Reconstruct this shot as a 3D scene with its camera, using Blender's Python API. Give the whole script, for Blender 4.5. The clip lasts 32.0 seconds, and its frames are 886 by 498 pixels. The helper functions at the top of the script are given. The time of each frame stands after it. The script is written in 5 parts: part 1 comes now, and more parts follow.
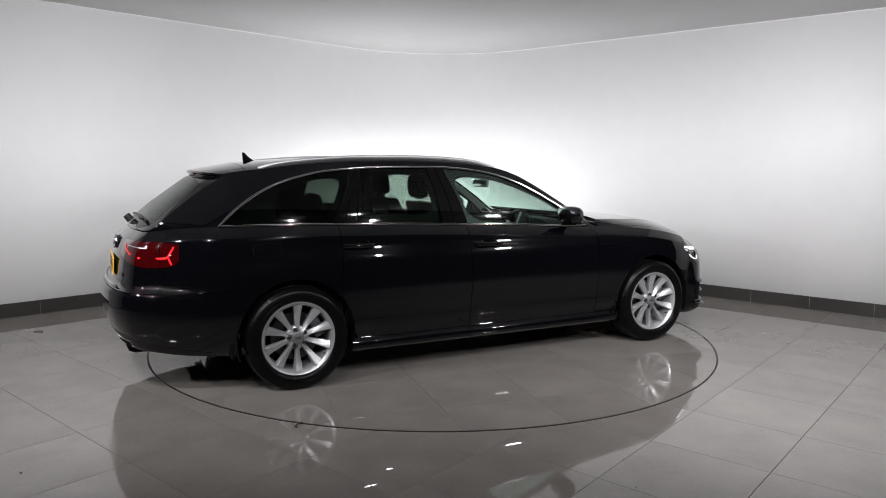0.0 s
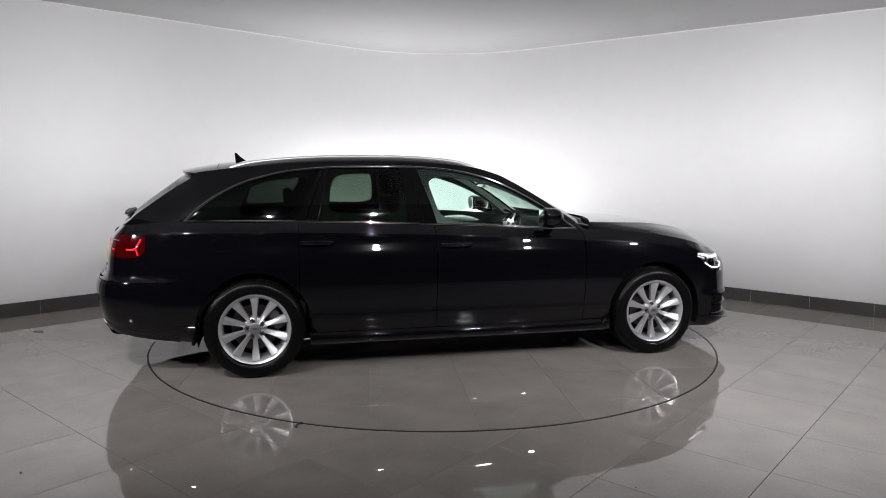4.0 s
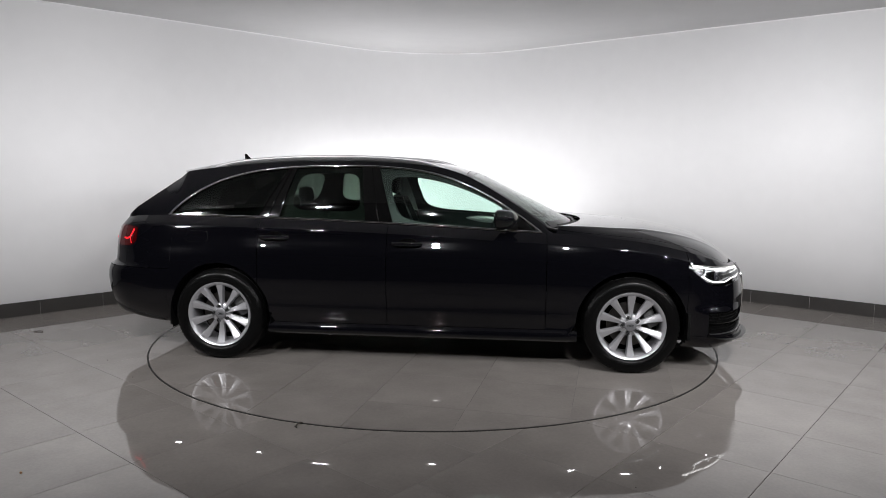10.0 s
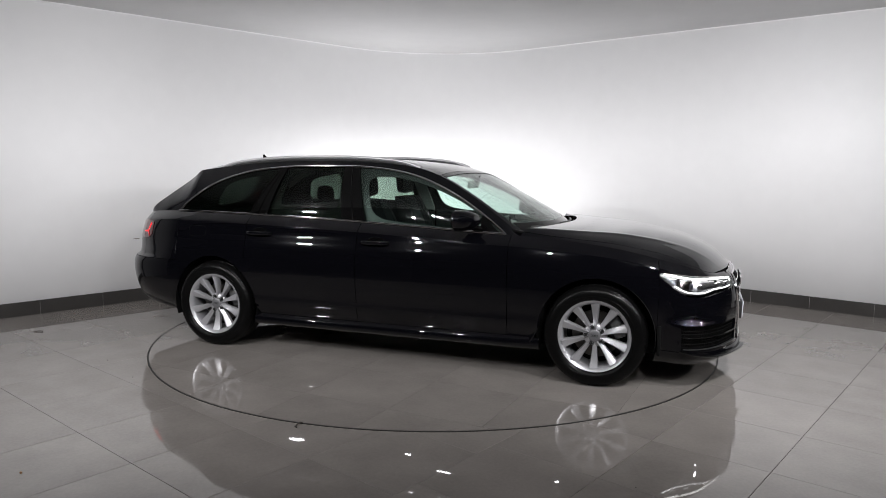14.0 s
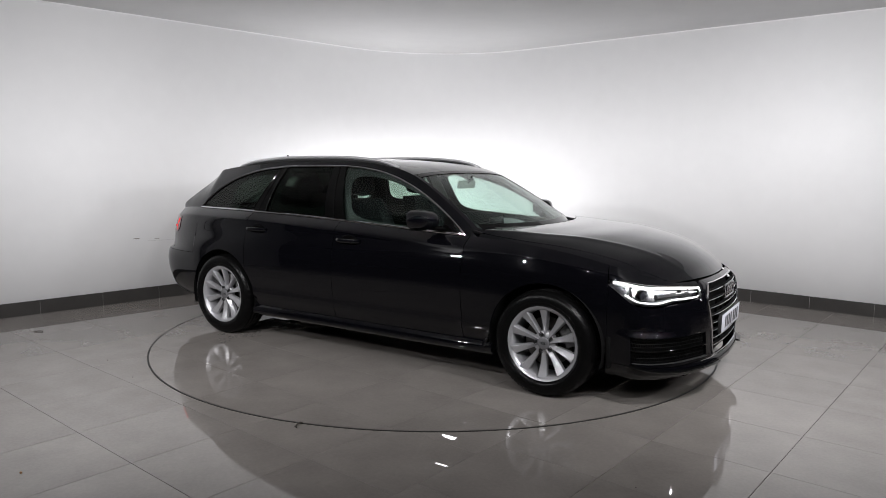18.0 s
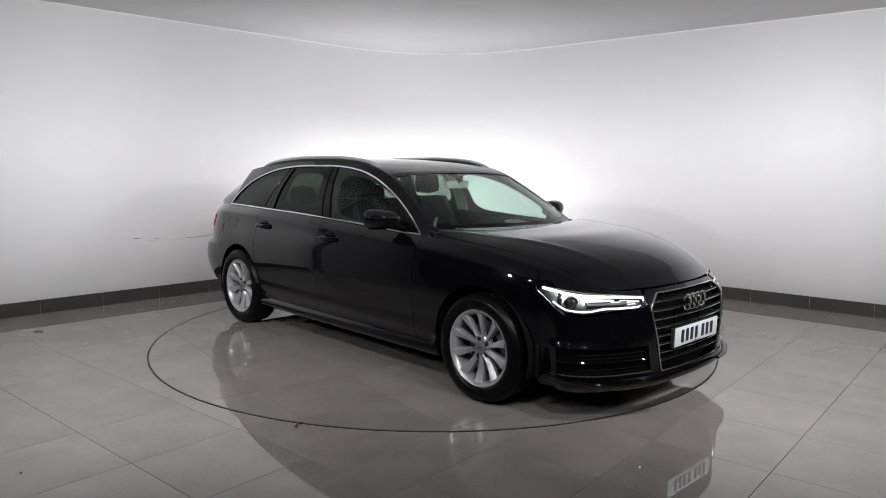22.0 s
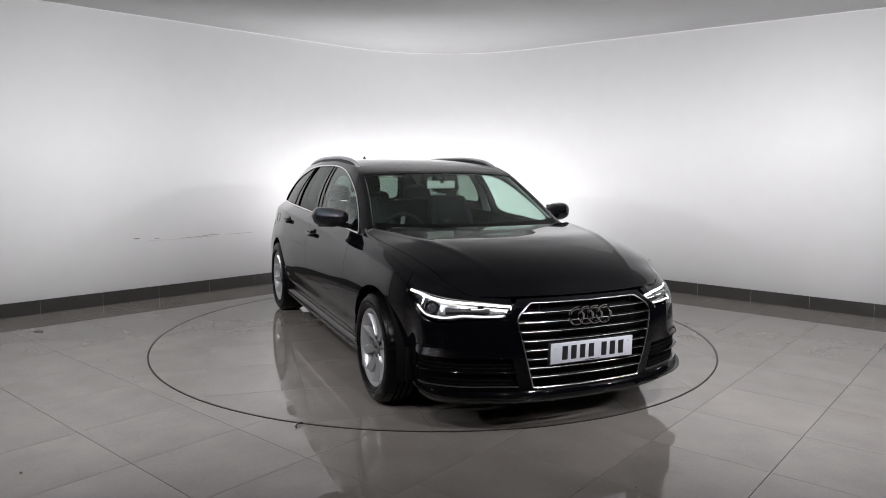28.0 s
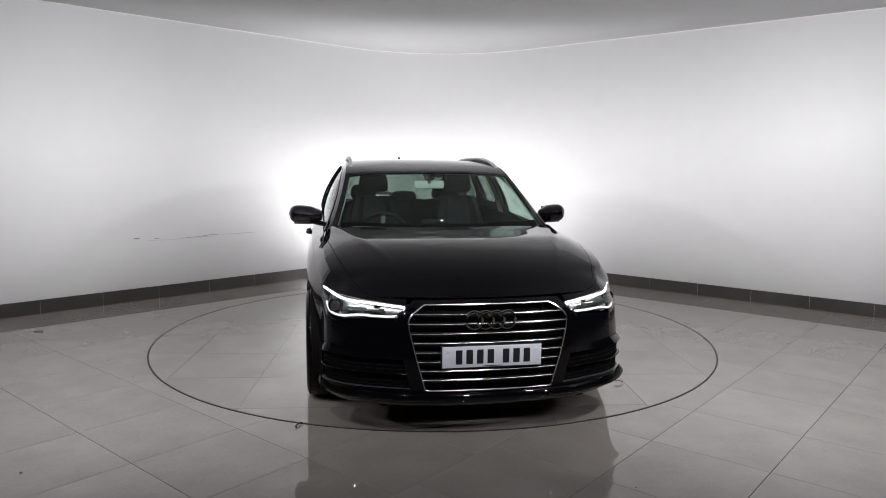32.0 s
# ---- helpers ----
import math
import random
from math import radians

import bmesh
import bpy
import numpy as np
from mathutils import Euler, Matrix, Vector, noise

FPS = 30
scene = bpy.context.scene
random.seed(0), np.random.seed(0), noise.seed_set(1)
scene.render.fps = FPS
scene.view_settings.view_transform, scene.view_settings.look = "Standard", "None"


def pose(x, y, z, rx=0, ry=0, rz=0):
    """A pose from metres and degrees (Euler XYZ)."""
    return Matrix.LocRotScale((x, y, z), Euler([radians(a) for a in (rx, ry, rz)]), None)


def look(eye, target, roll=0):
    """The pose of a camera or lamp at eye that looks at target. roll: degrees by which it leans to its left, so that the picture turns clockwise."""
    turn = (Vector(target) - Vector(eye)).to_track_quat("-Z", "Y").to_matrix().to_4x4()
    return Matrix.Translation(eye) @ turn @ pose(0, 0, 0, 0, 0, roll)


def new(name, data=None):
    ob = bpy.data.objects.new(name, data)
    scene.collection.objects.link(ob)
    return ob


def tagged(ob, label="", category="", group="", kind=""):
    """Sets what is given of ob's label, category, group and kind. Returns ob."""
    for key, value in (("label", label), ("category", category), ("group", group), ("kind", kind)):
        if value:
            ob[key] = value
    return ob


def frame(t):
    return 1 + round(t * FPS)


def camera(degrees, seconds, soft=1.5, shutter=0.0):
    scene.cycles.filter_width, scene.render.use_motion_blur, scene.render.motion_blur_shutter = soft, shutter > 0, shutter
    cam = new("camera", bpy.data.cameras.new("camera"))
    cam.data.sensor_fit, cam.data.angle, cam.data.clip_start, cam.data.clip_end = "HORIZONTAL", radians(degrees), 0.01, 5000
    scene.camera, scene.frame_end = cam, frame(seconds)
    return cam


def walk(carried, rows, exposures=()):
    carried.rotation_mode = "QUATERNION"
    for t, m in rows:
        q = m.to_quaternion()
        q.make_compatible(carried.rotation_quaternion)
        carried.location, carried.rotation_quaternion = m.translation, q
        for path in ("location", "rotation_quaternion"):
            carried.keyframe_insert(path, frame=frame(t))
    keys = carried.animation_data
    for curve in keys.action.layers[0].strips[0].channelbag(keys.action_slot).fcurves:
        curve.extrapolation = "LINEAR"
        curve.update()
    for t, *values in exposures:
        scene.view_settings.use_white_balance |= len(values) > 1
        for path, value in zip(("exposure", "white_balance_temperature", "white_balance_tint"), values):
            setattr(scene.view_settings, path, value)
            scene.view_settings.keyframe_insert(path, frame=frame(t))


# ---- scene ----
# The camera stands still on a tripod before the turntable.
EYE = Vector((0.0, -5.874, 1.425))
cam = camera(64.25, 32.0, soft=0.7)
VIEW = look(EYE, EYE + Vector((0.01199, 0.99265, -0.12043)), 0.39)
walk(cam, [(0.0, VIEW), (32.0, VIEW)], exposures=[(0.0, 0.0), (32.0, 0.0)])

# ---- light ----
world = bpy.data.worlds.new("world")
world.use_nodes = True
world.node_tree.nodes["Background"].inputs[0].default_value = (0.9, 0.95, 1.0, 1)
world.node_tree.nodes["Background"].inputs[1].default_value = 0.02
scene.world = world


def area_lamp(name, eye, target, width, height, watts, colour=(0.995, 0.985, 1.012), spread=180):
    data = bpy.data.lights.new(name, "AREA")
    data.shape, data.size, data.size_y = "ELLIPSE", width, height
    data.energy, data.color, data.spread = watts, colour, radians(spread)
    ob = new(name, data)
    ob.matrix_world = look(eye, target)
    return ob


# floodlights and small spots under the ceiling before the car, and lamps on the floor behind the car that wash the corner
area_lamp("floodlight_lamp", (2.0, -3.6, 2.82), (2.9, 1.6, -0.6), 0.24, 0.10, 49, spread=105)
area_lamp("floodlight_lamp", (-2.1, -3.6, 2.82), (-2.6, 1.7, -0.6), 0.24, 0.10, 34, spread=105)
area_lamp("floodlight_lamp", (4.8, -3.4, 2.65), (0.0, 2.7, 0.4), 0.24, 0.10, 31, spread=100)
area_lamp("floodlight_lamp", (-4.7, -3.5, 2.65), (0.9, 2.3, 0.1), 0.24, 0.10, 24, spread=95)
for x, y, z, watts in ((1.0, -4.6, 2.8, 21), (-0.9, -4.6, 2.8, 17), (3.2, -4.5, 2.75, 14), (-3.4, -4.5, 2.75, 12)):
    area_lamp("spot_lamp", (x, y, z), (x * 0.35, 1.0, 0.2), 0.09, 0.09, watts, spread=100)
area_lamp("corner_wash_lamp", (-0.40, 2.66, 0.22), (-0.32, 3.4, 2.20), 1.1, 0.25, 32)
area_lamp("corner_wash_lamp", (-0.60, 2.55, 0.30), (-1.9, 2.75, 0.85), 0.5, 0.25, 10)
area_lamp("corner_wash_lamp", (0.55, 2.55, 0.30), (1.8, 2.80, 0.60), 0.5, 0.25, 7)

# ---- materials ----


def material(name, colour, rough=0.5, metal=0.0, coat=0.0, spec=0.5, grain=None, bump=0.0, bump_scale=200.0, trans=0.0, ior=1.45, spots=None):
    """A Principled surface. grain: (scale, amount) varies the colour; spots: (scale, amount) varies the roughness."""
    m = bpy.data.materials.new(name)
    m.use_nodes = True
    nt = m.node_tree
    b = nt.nodes["Principled BSDF"]
    b.inputs["Base Color"].default_value = (*colour, 1)
    b.inputs["Roughness"].default_value = rough
    b.inputs["Metallic"].default_value = metal
    b.inputs["Coat Weight"].default_value = coat
    b.inputs["Coat Roughness"].default_value = 0.02
    b.inputs["Specular IOR Level"].default_value = spec
    b.inputs["Transmission Weight"].default_value = trans
    b.inputs["IOR"].default_value = ior
    geo = nt.nodes.new("ShaderNodeTexCoord")

    def noise_node(scale, detail=5.0):
        n = nt.nodes.new("ShaderNodeTexNoise")
        n.inputs["Scale"].default_value, n.inputs["Detail"].default_value = scale, detail
        nt.links.new(geo.outputs["Object"], n.inputs["Vector"])
        return n
    if grain:
        n1, n2 = noise_node(grain[0]), noise_node(grain[0] * 9)
        mix = nt.nodes.new("ShaderNodeMath")
        mix.operation = "ADD"
        nt.links.new(n1.outputs["Fac"], mix.inputs[0])
        nt.links.new(n2.outputs["Fac"], mix.inputs[1])
        ramp = nt.nodes.new("ShaderNodeMapRange")
        ramp.inputs["From Min"].default_value, ramp.inputs["From Max"].default_value = 0.6, 1.4
        ramp.inputs["To Min"].default_value, ramp.inputs["To Max"].default_value = 1 - grain[1], 1 + grain[1]
        nt.links.new(mix.outputs[0], ramp.inputs["Value"])
        vm = nt.nodes.new("ShaderNodeVectorMath")
        vm.operation = "SCALE"
        vm.inputs[0].default_value = colour
        nt.links.new(ramp.outputs[0], vm.inputs["Scale"])
        nt.links.new(vm.outputs[0], b.inputs["Base Color"])
    if spots:
        n3 = noise_node(spots[0], 8.0)
        r2 = nt.nodes.new("ShaderNodeMapRange")
        r2.inputs["From Min"].default_value, r2.inputs["From Max"].default_value = 0.35, 0.7
        r2.inputs["To Min"].default_value, r2.inputs["To Max"].default_value = rough, rough + spots[1]
        nt.links.new(n3.outputs["Fac"], r2.inputs["Value"])
        nt.links.new(r2.outputs[0], b.inputs["Roughness"])
    if bump:
        n4 = noise_node(bump_scale, 3.0)
        bn = nt.nodes.new("ShaderNodeBump")
        bn.inputs["Strength"].default_value, bn.inputs["Distance"].default_value = bump, 0.01
        nt.links.new(n4.outputs["Fac"], bn.inputs["Height"])
        nt.links.new(bn.outputs[0], b.inputs["Normal"])
    return m


def glowing(name, colour, strength):
    m = material(name, colour, 0.3)
    b = m.node_tree.nodes["Principled BSDF"]
    b.inputs["Emission Color"].default_value = (*colour, 1)
    b.inputs["Emission Strength"].default_value = strength
    return m


def window_glass(name, colour, gloss=0.03, sheen=0.9):
    """Thin glass: clear with a tint, and a sheen that grows towards the edge."""
    m = bpy.data.materials.new(name)
    m.use_nodes = True
    nt = m.node_tree
    nt.nodes.clear()
    out, mix = nt.nodes.new("ShaderNodeOutputMaterial"), nt.nodes.new("ShaderNodeMixShader")
    clear, shine, face = nt.nodes.new("ShaderNodeBsdfTransparent"), nt.nodes.new("ShaderNodeBsdfGlossy"), nt.nodes.new("ShaderNodeLayerWeight")
    power, fres = nt.nodes.new("ShaderNodeMath"), nt.nodes.new("ShaderNodeMath")
    power.operation, fres.operation = "POWER", "MULTIPLY_ADD"
    power.inputs[1].default_value, fres.inputs[1].default_value, fres.inputs[2].default_value = 5.0, sheen, 0.03
    nt.links.new(face.outputs["Facing"], power.inputs[0])
    nt.links.new(power.outputs[0], fres.inputs[0])
    clear.inputs[0].default_value = (*colour, 1)
    shine.inputs["Roughness"].default_value = gloss
    nt.links.new(fres.outputs[0], mix.inputs[0])
    nt.links.new(clear.outputs[0], mix.inputs[1])
    nt.links.new(shine.outputs[0], mix.inputs[2])
    nt.links.new(mix.outputs[0], out.inputs[0])
    return m


M_WALL = material("white_wall_paint", (0.80, 0.80, 0.80), 0.55, grain=(0.7, 0.02), bump=0.04, bump_scale=60)
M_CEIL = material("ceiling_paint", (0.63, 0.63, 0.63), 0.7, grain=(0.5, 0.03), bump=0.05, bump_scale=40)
M_BEAD = material("white_bead", (0.88, 0.88, 0.88), 0.4)
# near-black colour stands in for the lack of light in the hall
M_DARK = material("unlit_hall_black", (0.008, 0.008, 0.009), 0.8, grain=(1.0, 0.1))
M_SKIRT = material("dark_skirting_tile", (0.034, 0.032, 0.030), 0.3, grain=(2.5, 0.12), spots=(6, 0.15))
M_GROUT = material("tile_joint", (0.060, 0.055, 0.050), 0.8, grain=(5, 0.2))
M_PAINT = material("black_metallic_paint", (0.0016, 0.0016, 0.0023), 0.16, spec=0.008, coat=1.0)
M_PAINT.node_tree.nodes["Principled BSDF"].inputs["Coat IOR"].default_value = 1.45
M_GLOSS = material("gloss_black_trim", (0.002, 0.002, 0.002), 0.06, spec=0.25)
M_PLASTIC = material("black_plastic", (0.012, 0.012, 0.012), 0.45, grain=(40, 0.15))
M_MATT = material("matt_black_cavity", (0.003, 0.003, 0.003), 0.8, spec=0.1)
M_CHROME = material("chrome", (0.86, 0.86, 0.88), 0.06, 1.0)
M_BAR = material("grille_chrome", (0.80, 0.80, 0.82), 0.17, 1.0)
M_ALU = material("brushed_aluminium_rail", (0.78, 0.78, 0.79), 0.48, 1.0)
M_ALLOY = material("silver_alloy", (0.34, 0.34, 0.35), 0.34, 0.6, coat=0.15, grain=(9, 0.04))
M_TYRE = material("tyre_rubber", (0.0022, 0.0022, 0.0022), 0.27, spec=0.13, grain=(25, 0.25), bump=0.05, bump_scale=300)
M_CLEAR = window_glass("green_tinted_glass", (0.83, 0.905, 0.872))
M_SHADE = window_glass("privacy_glass", (0.44, 0.49, 0.455), sheen=0.6)
M_TINT = window_glass("dark_privacy_glass", (0.34, 0.38, 0.355), sheen=0.6)
M_LENS = window_glass("clear_lamp_lens", (0.95, 0.96, 0.97))


def tile_material():
    """Glazed grey floor tile: each one a little lighter or darker, with faint clouds and smears."""
    m = material("grey_porcelain_tile", (0.175, 0.161, 0.149), 0.014, spec=0.82)
    nt = m.node_tree
    b = nt.nodes["Principled BSDF"]
    tc, info = nt.nodes.new("ShaderNodeTexCoord"), nt.nodes.new("ShaderNodeObjectInfo")
    add = nt.nodes.new("ShaderNodeVectorMath")
    add.operation = "MULTIPLY_ADD"
    add.inputs[1].default_value = (1, 1, 1)
    rnd = nt.nodes.new("ShaderNodeVectorMath")
    rnd.operation = "SCALE"
    rnd.inputs[0].default_value = (37, 53, 11)
    nt.links.new(info.outputs["Random"], rnd.inputs["Scale"])
    nt.links.new(tc.outputs["Object"], add.inputs[0])
    nt.links.new(rnd.outputs[0], add.inputs[2])
    n1, n2 = nt.nodes.new("ShaderNodeTexNoise"), nt.nodes.new("ShaderNodeTexNoise")
    n1.inputs["Scale"].default_value, n1.inputs["Detail"].default_value = 3.0, 6
    n2.inputs["Scale"].default_value, n2.inputs["Detail"].default_value = 60.0, 3
    for n in (n1, n2):
        nt.links.new(add.outputs[0], n.inputs["Vector"])
    a = nt.nodes.new("ShaderNodeMath")
    a.operation = "MULTIPLY_ADD"
    a.inputs[1].default_value = 0.4
    nt.links.new(n2.outputs["Fac"], a.inputs[0])
    nt.links.new(n1.outputs["Fac"], a.inputs[2])
    c = nt.nodes.new("ShaderNodeMath")
    c.operation = "MULTIPLY_ADD"
    c.inputs[1].default_value = 0.12
    nt.links.new(info.outputs["Random"], c.inputs[0])
    nt.links.new(a.outputs[0], c.inputs[2])
    ramp = nt.nodes.new("ShaderNodeMapRange")
    ramp.inputs["From Min"].default_value, ramp.inputs["From Max"].default_value = 0.4, 1.1
    ramp.inputs["To Min"].default_value, ramp.inputs["To Max"].default_value = 0.80, 1.18
    nt.links.new(c.outputs[0], ramp.inputs["Value"])
    vm = nt.nodes.new("ShaderNodeVectorMath")
    vm.operation = "SCALE"
    vm.inputs[0].default_value = (0.175, 0.161, 0.149)
    nt.links.new(ramp.outputs[0], vm.inputs["Scale"])
    nt.links.new(vm.outputs[0], b.inputs["Base Color"])
    return m


M_TILE = tile_material()

# ---- mesh helpers ----


def link_mesh(name, verts, faces, mat, parent=None, label="", smooth=True):
    me = bpy.data.meshes.new(name)
    me.from_pydata([tuple(v) for v in verts], [], faces)
    me.validate()
    me.polygons.foreach_set("use_smooth", [smooth] * len(me.polygons))
    me.materials.append(mat)
    me.update()
    ob = new(name, me)
    if parent:
        ob.parent = parent
    if label:
        tagged(ob, label)
    return ob


def part(name, bm, mat, parent=None, label="", smooth=True):
    """Link a bmesh as one mesh object, under a thing or a part."""
    bmesh.ops.recalc_face_normals(bm, faces=bm.faces)
    me = bpy.data.meshes.new(name)
    bm.to_mesh(me)
    bm.free()
    if smooth:
        me.polygons.foreach_set("use_smooth", [True] * len(me.polygons))
        me.set_sharp_from_angle(angle=radians(38))
    me.materials.append(mat)
    ob = new(name, me)
    if parent:
        ob.parent = parent
    if label:
        tagged(ob, label)
    return ob


def box(bm, cx, cy, cz, sx, sy, sz, bevel=0.0, m=None, segments=2):
    """A box with rounded edges added to bm."""
    made = bmesh.ops.create_cube(bm, size=1.0)
    vs = made["verts"]
    for v in vs:
        v.co = Vector((v.co.x * sx, v.co.y * sy, v.co.z * sz))
    if bevel:
        es = list({e for v in vs for e in v.link_edges})
        out = bmesh.ops.bevel(bm, geom=es, offset=bevel, segments=segments, profile=0.5, affect="EDGES")
        vs = list({v for f in out["faces"] for v in f.verts} | {v for v in vs if v.is_valid})
    mat4 = Matrix.Translation((cx, cy, cz)) @ (m or Matrix())
    for v in vs:
        v.co = mat4 @ v.co
    return vs


def lathe(bm, profile, axis_m, steps=48):
    """Turn a profile of (radius, height) about z, placed by axis_m."""
    rings = []
    for r, h in profile:
        rings.append([bm.verts.new(axis_m @ Vector((r * math.cos(2 * math.pi * k / steps), r * math.sin(2 * math.pi * k / steps), h))) for k in range(steps)])
    for a, b in zip(rings, rings[1:]):
        for k in range(steps):
            j = (k + 1) % steps
            bm.faces.new((a[k], a[j], b[j], b[k]))
    return rings


def cap(bm, ring):
    bm.faces.new(ring)


def sweep(bm, pts, ry, rz=None, sides=10, closed=False, up=(0, 0, 1)):
    """A tube along points; ry across, rz along up."""
    rz = rz or ry
    rings, n = [], len(pts)
    pts = [Vector(p) for p in pts]
    for i, p in enumerate(pts):
        a, b = (pts[i - 1], pts[(i + 1) % n]) if closed else (pts[max(i - 1, 0)], pts[min(i + 1, n - 1)])
        d = (b - a).normalized()
        s = d.cross(Vector(up)).normalized()
        t = s.cross(d).normalized()
        rings.append([bm.verts.new(p + s * ry * math.cos(2 * math.pi * k / sides) + t * rz * math.sin(2 * math.pi * k / sides)) for k in range(sides)])
    pairs = list(zip(rings, rings[1:])) + ([(rings[-1], rings[0])] if closed else [])
    for a, b in pairs:
        for k in range(sides):
            j = (k + 1) % sides
            bm.faces.new((a[k], a[j], b[j], b[k]))
    if not closed:
        bm.faces.new(rings[0]), bm.faces.new(list(reversed(rings[-1])))


def curve(*pairs):
    """A smooth line through (at, value) pairs."""
    xs, ys = np.array([p[0] for p in pairs], float), np.array([p[1] for p in pairs], float)
    if xs[0] > xs[-1]:
        xs, ys = xs[::-1], ys[::-1]
    h, d = np.diff(xs), np.diff(ys) / np.diff(xs)
    m = np.empty_like(xs)
    same = d[:-1] * d[1:] > 0
    w1, w2 = 2 * h[1:] + h[:-1], h[1:] + 2 * h[:-1]
    safe0, safe1 = np.where(same, d[:-1], 1.0), np.where(same, d[1:], 1.0)
    m[1:-1] = np.where(same, (w1 + w2) / (w1 / safe0 + w2 / safe1), 0.0)
    m[0], m[-1] = (d[0], d[-1]) if len(xs) == 2 else (1.5 * d[0] - 0.5 * m[1], 1.5 * d[-1] - 0.5 * m[-2])

    def f(x):
        x = np.clip(x, xs[0], xs[-1])
        i = np.clip(np.searchsorted(xs, x) - 1, 0, len(h) - 1)
        t = (x - xs[i]) / h[i]
        return (2 * t**3 - 3 * t**2 + 1) * ys[i] + (t**3 - 2 * t**2 + t) * h[i] * m[i] + (3 * t**2 - 2 * t**3) * ys[i + 1] + (t**3 - t**2) * h[i] * m[i + 1]
    return f


# ---- the room ----
CEIL = 2.87
CORNER = Vector((-0.013, 4.283))
DL, DR = Vector((-0.7133, -0.7009)), Vector((0.7568, -0.6536))
FILLET = 1.62


def wall_line(offset=0.0, left=5.85, right=6.6, steps=20):
    """The walls' line on the plan: left wall, rounded corner, right wall; offset moves it outwards."""
    tangent = FILLET / math.tan(math.acos(DL.dot(DR)) / 2)
    mid = (DL + DR).normalized()
    centre = CORNER + mid * (FILLET / math.sin(math.acos(DL.dot(DR)) / 2))
    a, b = CORNER + DL * tangent - centre, CORNER + DR * tangent - centre
    pts = [CORNER + DL * left + a.normalized() * offset]
    pts.append(CORNER + DL * (left + tangent) / 2 + a.normalized() * offset)
    for k in range(steps + 1):
        ang = a.angle_signed(b) * -1
        t = ang * k / steps
        v = Vector((a.x * math.cos(t) - a.y * math.sin(t), a.x * math.sin(t) + a.y * math.cos(t)))
        pts.append(centre + v.normalized() * (FILLET + offset))
    pts.append(CORNER + DR * (right + tangent) / 2 + b.normalized() * offset)
    pts.append(CORNER + DR * right + b.normalized() * offset)
    return pts


def strip(name, inner, outer, z0, z1, mat, smooth=True):
    n = len(inner)
    vs = [(p.x, p.y, z) for line in (inner, outer) for z in (z0, z1) for p in line]
    fs = []
    for i in range(n - 1):
        a, b, c, d = i, n + i, 2 * n + i, 3 * n + i
        fs += [(a, a + 1, b + 1, b), (c + 1, c, d, d + 1), (b, b + 1, d + 1, d), (a + 1, a, c, c + 1)]
    fs += [(0, n, 3 * n, 2 * n), (n - 1, 3 * n - 1, 4 * n - 1, 2 * n - 1)]
    return link_mesh(name, vs, fs, mat, smooth=False)


wall = strip("wall_north", wall_line(0.012), wall_line(0.2), 0.0, CEIL, M_WALL)
for p in list(wall.data.polygons):
    p.use_smooth = abs(p.normal.z) < 0.5
tagged(wall, "white painted showroom wall with a rounded corner and scuffs", "wall", kind="structure")

# the booth's open end: a plain grey return beyond the white wall
ends = [CORNER + DL * k + Vector((-DL.y, DL.x)) * -0.016 for k in (7.7, 5.855)]
back = [p + Vector((DL.y, -DL.x)) * -0.16 for p in ends]
tagged(strip("wall_return", ends, back, 0.0, CEIL, material("grey_wall_paint", (0.20, 0.20, 0.20), 0.6, grain=(0.7, 0.05))), "plain grey wall at the booth's open end", "wall", kind="structure")

bead = bmesh.new()
sweep(bead, [(p.x, p.y, CEIL - 0.006) for p in wall_line(0.010, steps=40)], 0.005, 0.006, 6)
tagged(part("trim", bead, M_BEAD), "thin white bead under the ceiling", "trim", kind="structure")

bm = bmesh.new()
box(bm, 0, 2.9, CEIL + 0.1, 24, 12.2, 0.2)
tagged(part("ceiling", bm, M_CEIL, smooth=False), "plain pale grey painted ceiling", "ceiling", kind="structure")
bm = bmesh.new()
box(bm, 0, -8.6, CEIL + 0.1, 24, 10.8, 0.2)
tagged(part("ceiling", bm, M_DARK, smooth=False), "unseen ceiling of the unlit hall, near black for its lack of light", "ceiling", kind="structure")
# the unlit hall behind the camera: unseen walls added, near black in place of darkness
for nm, cx, cy, sx, sy in (("wall_south", 0, -13.9, 24, 0.2), ("wall_west", -11.9, -3, 0.2, 21.6), ("wall_east", 11.9, -3, 0.2, 21.6)):
    bm = bmesh.new()
    box(bm, cx, cy, CEIL / 2, sx, sy, CEIL)
    tagged(part(nm, bm, M_DARK, smooth=False), "unseen wall of the unlit hall, near black for its lack of light", "wall", kind="structure")

bm = bmesh.new()
box(bm, 0, -3.0, -0.06, 24, 22, 0.104)
ground = tagged(part("floor", bm, M_GROUT, smooth=False), "glossy grey porcelain tile floor with narrow joints", "floor", kind="structure")
RING = 2.247
PITCH = 0.585
TILE_A, TILE_B = Vector((0.757, -0.654)).normalized(), Vector((0.654, 0.757)).normalized()
TILE_O = Vector((-1.886, -2.277))

# ---- the turntable and its motion ----
AXIS = (-0.0144, 0.1102)      # the turning point in the car's own plan
TURN = [(0.0, 26.10), (6.0, 6.40), (9.0, -3.42), (13.0, -16.97), (19.0, -36.81), (23.0, -50.10), (28.0, -66.80), (32.0, -80.29)]

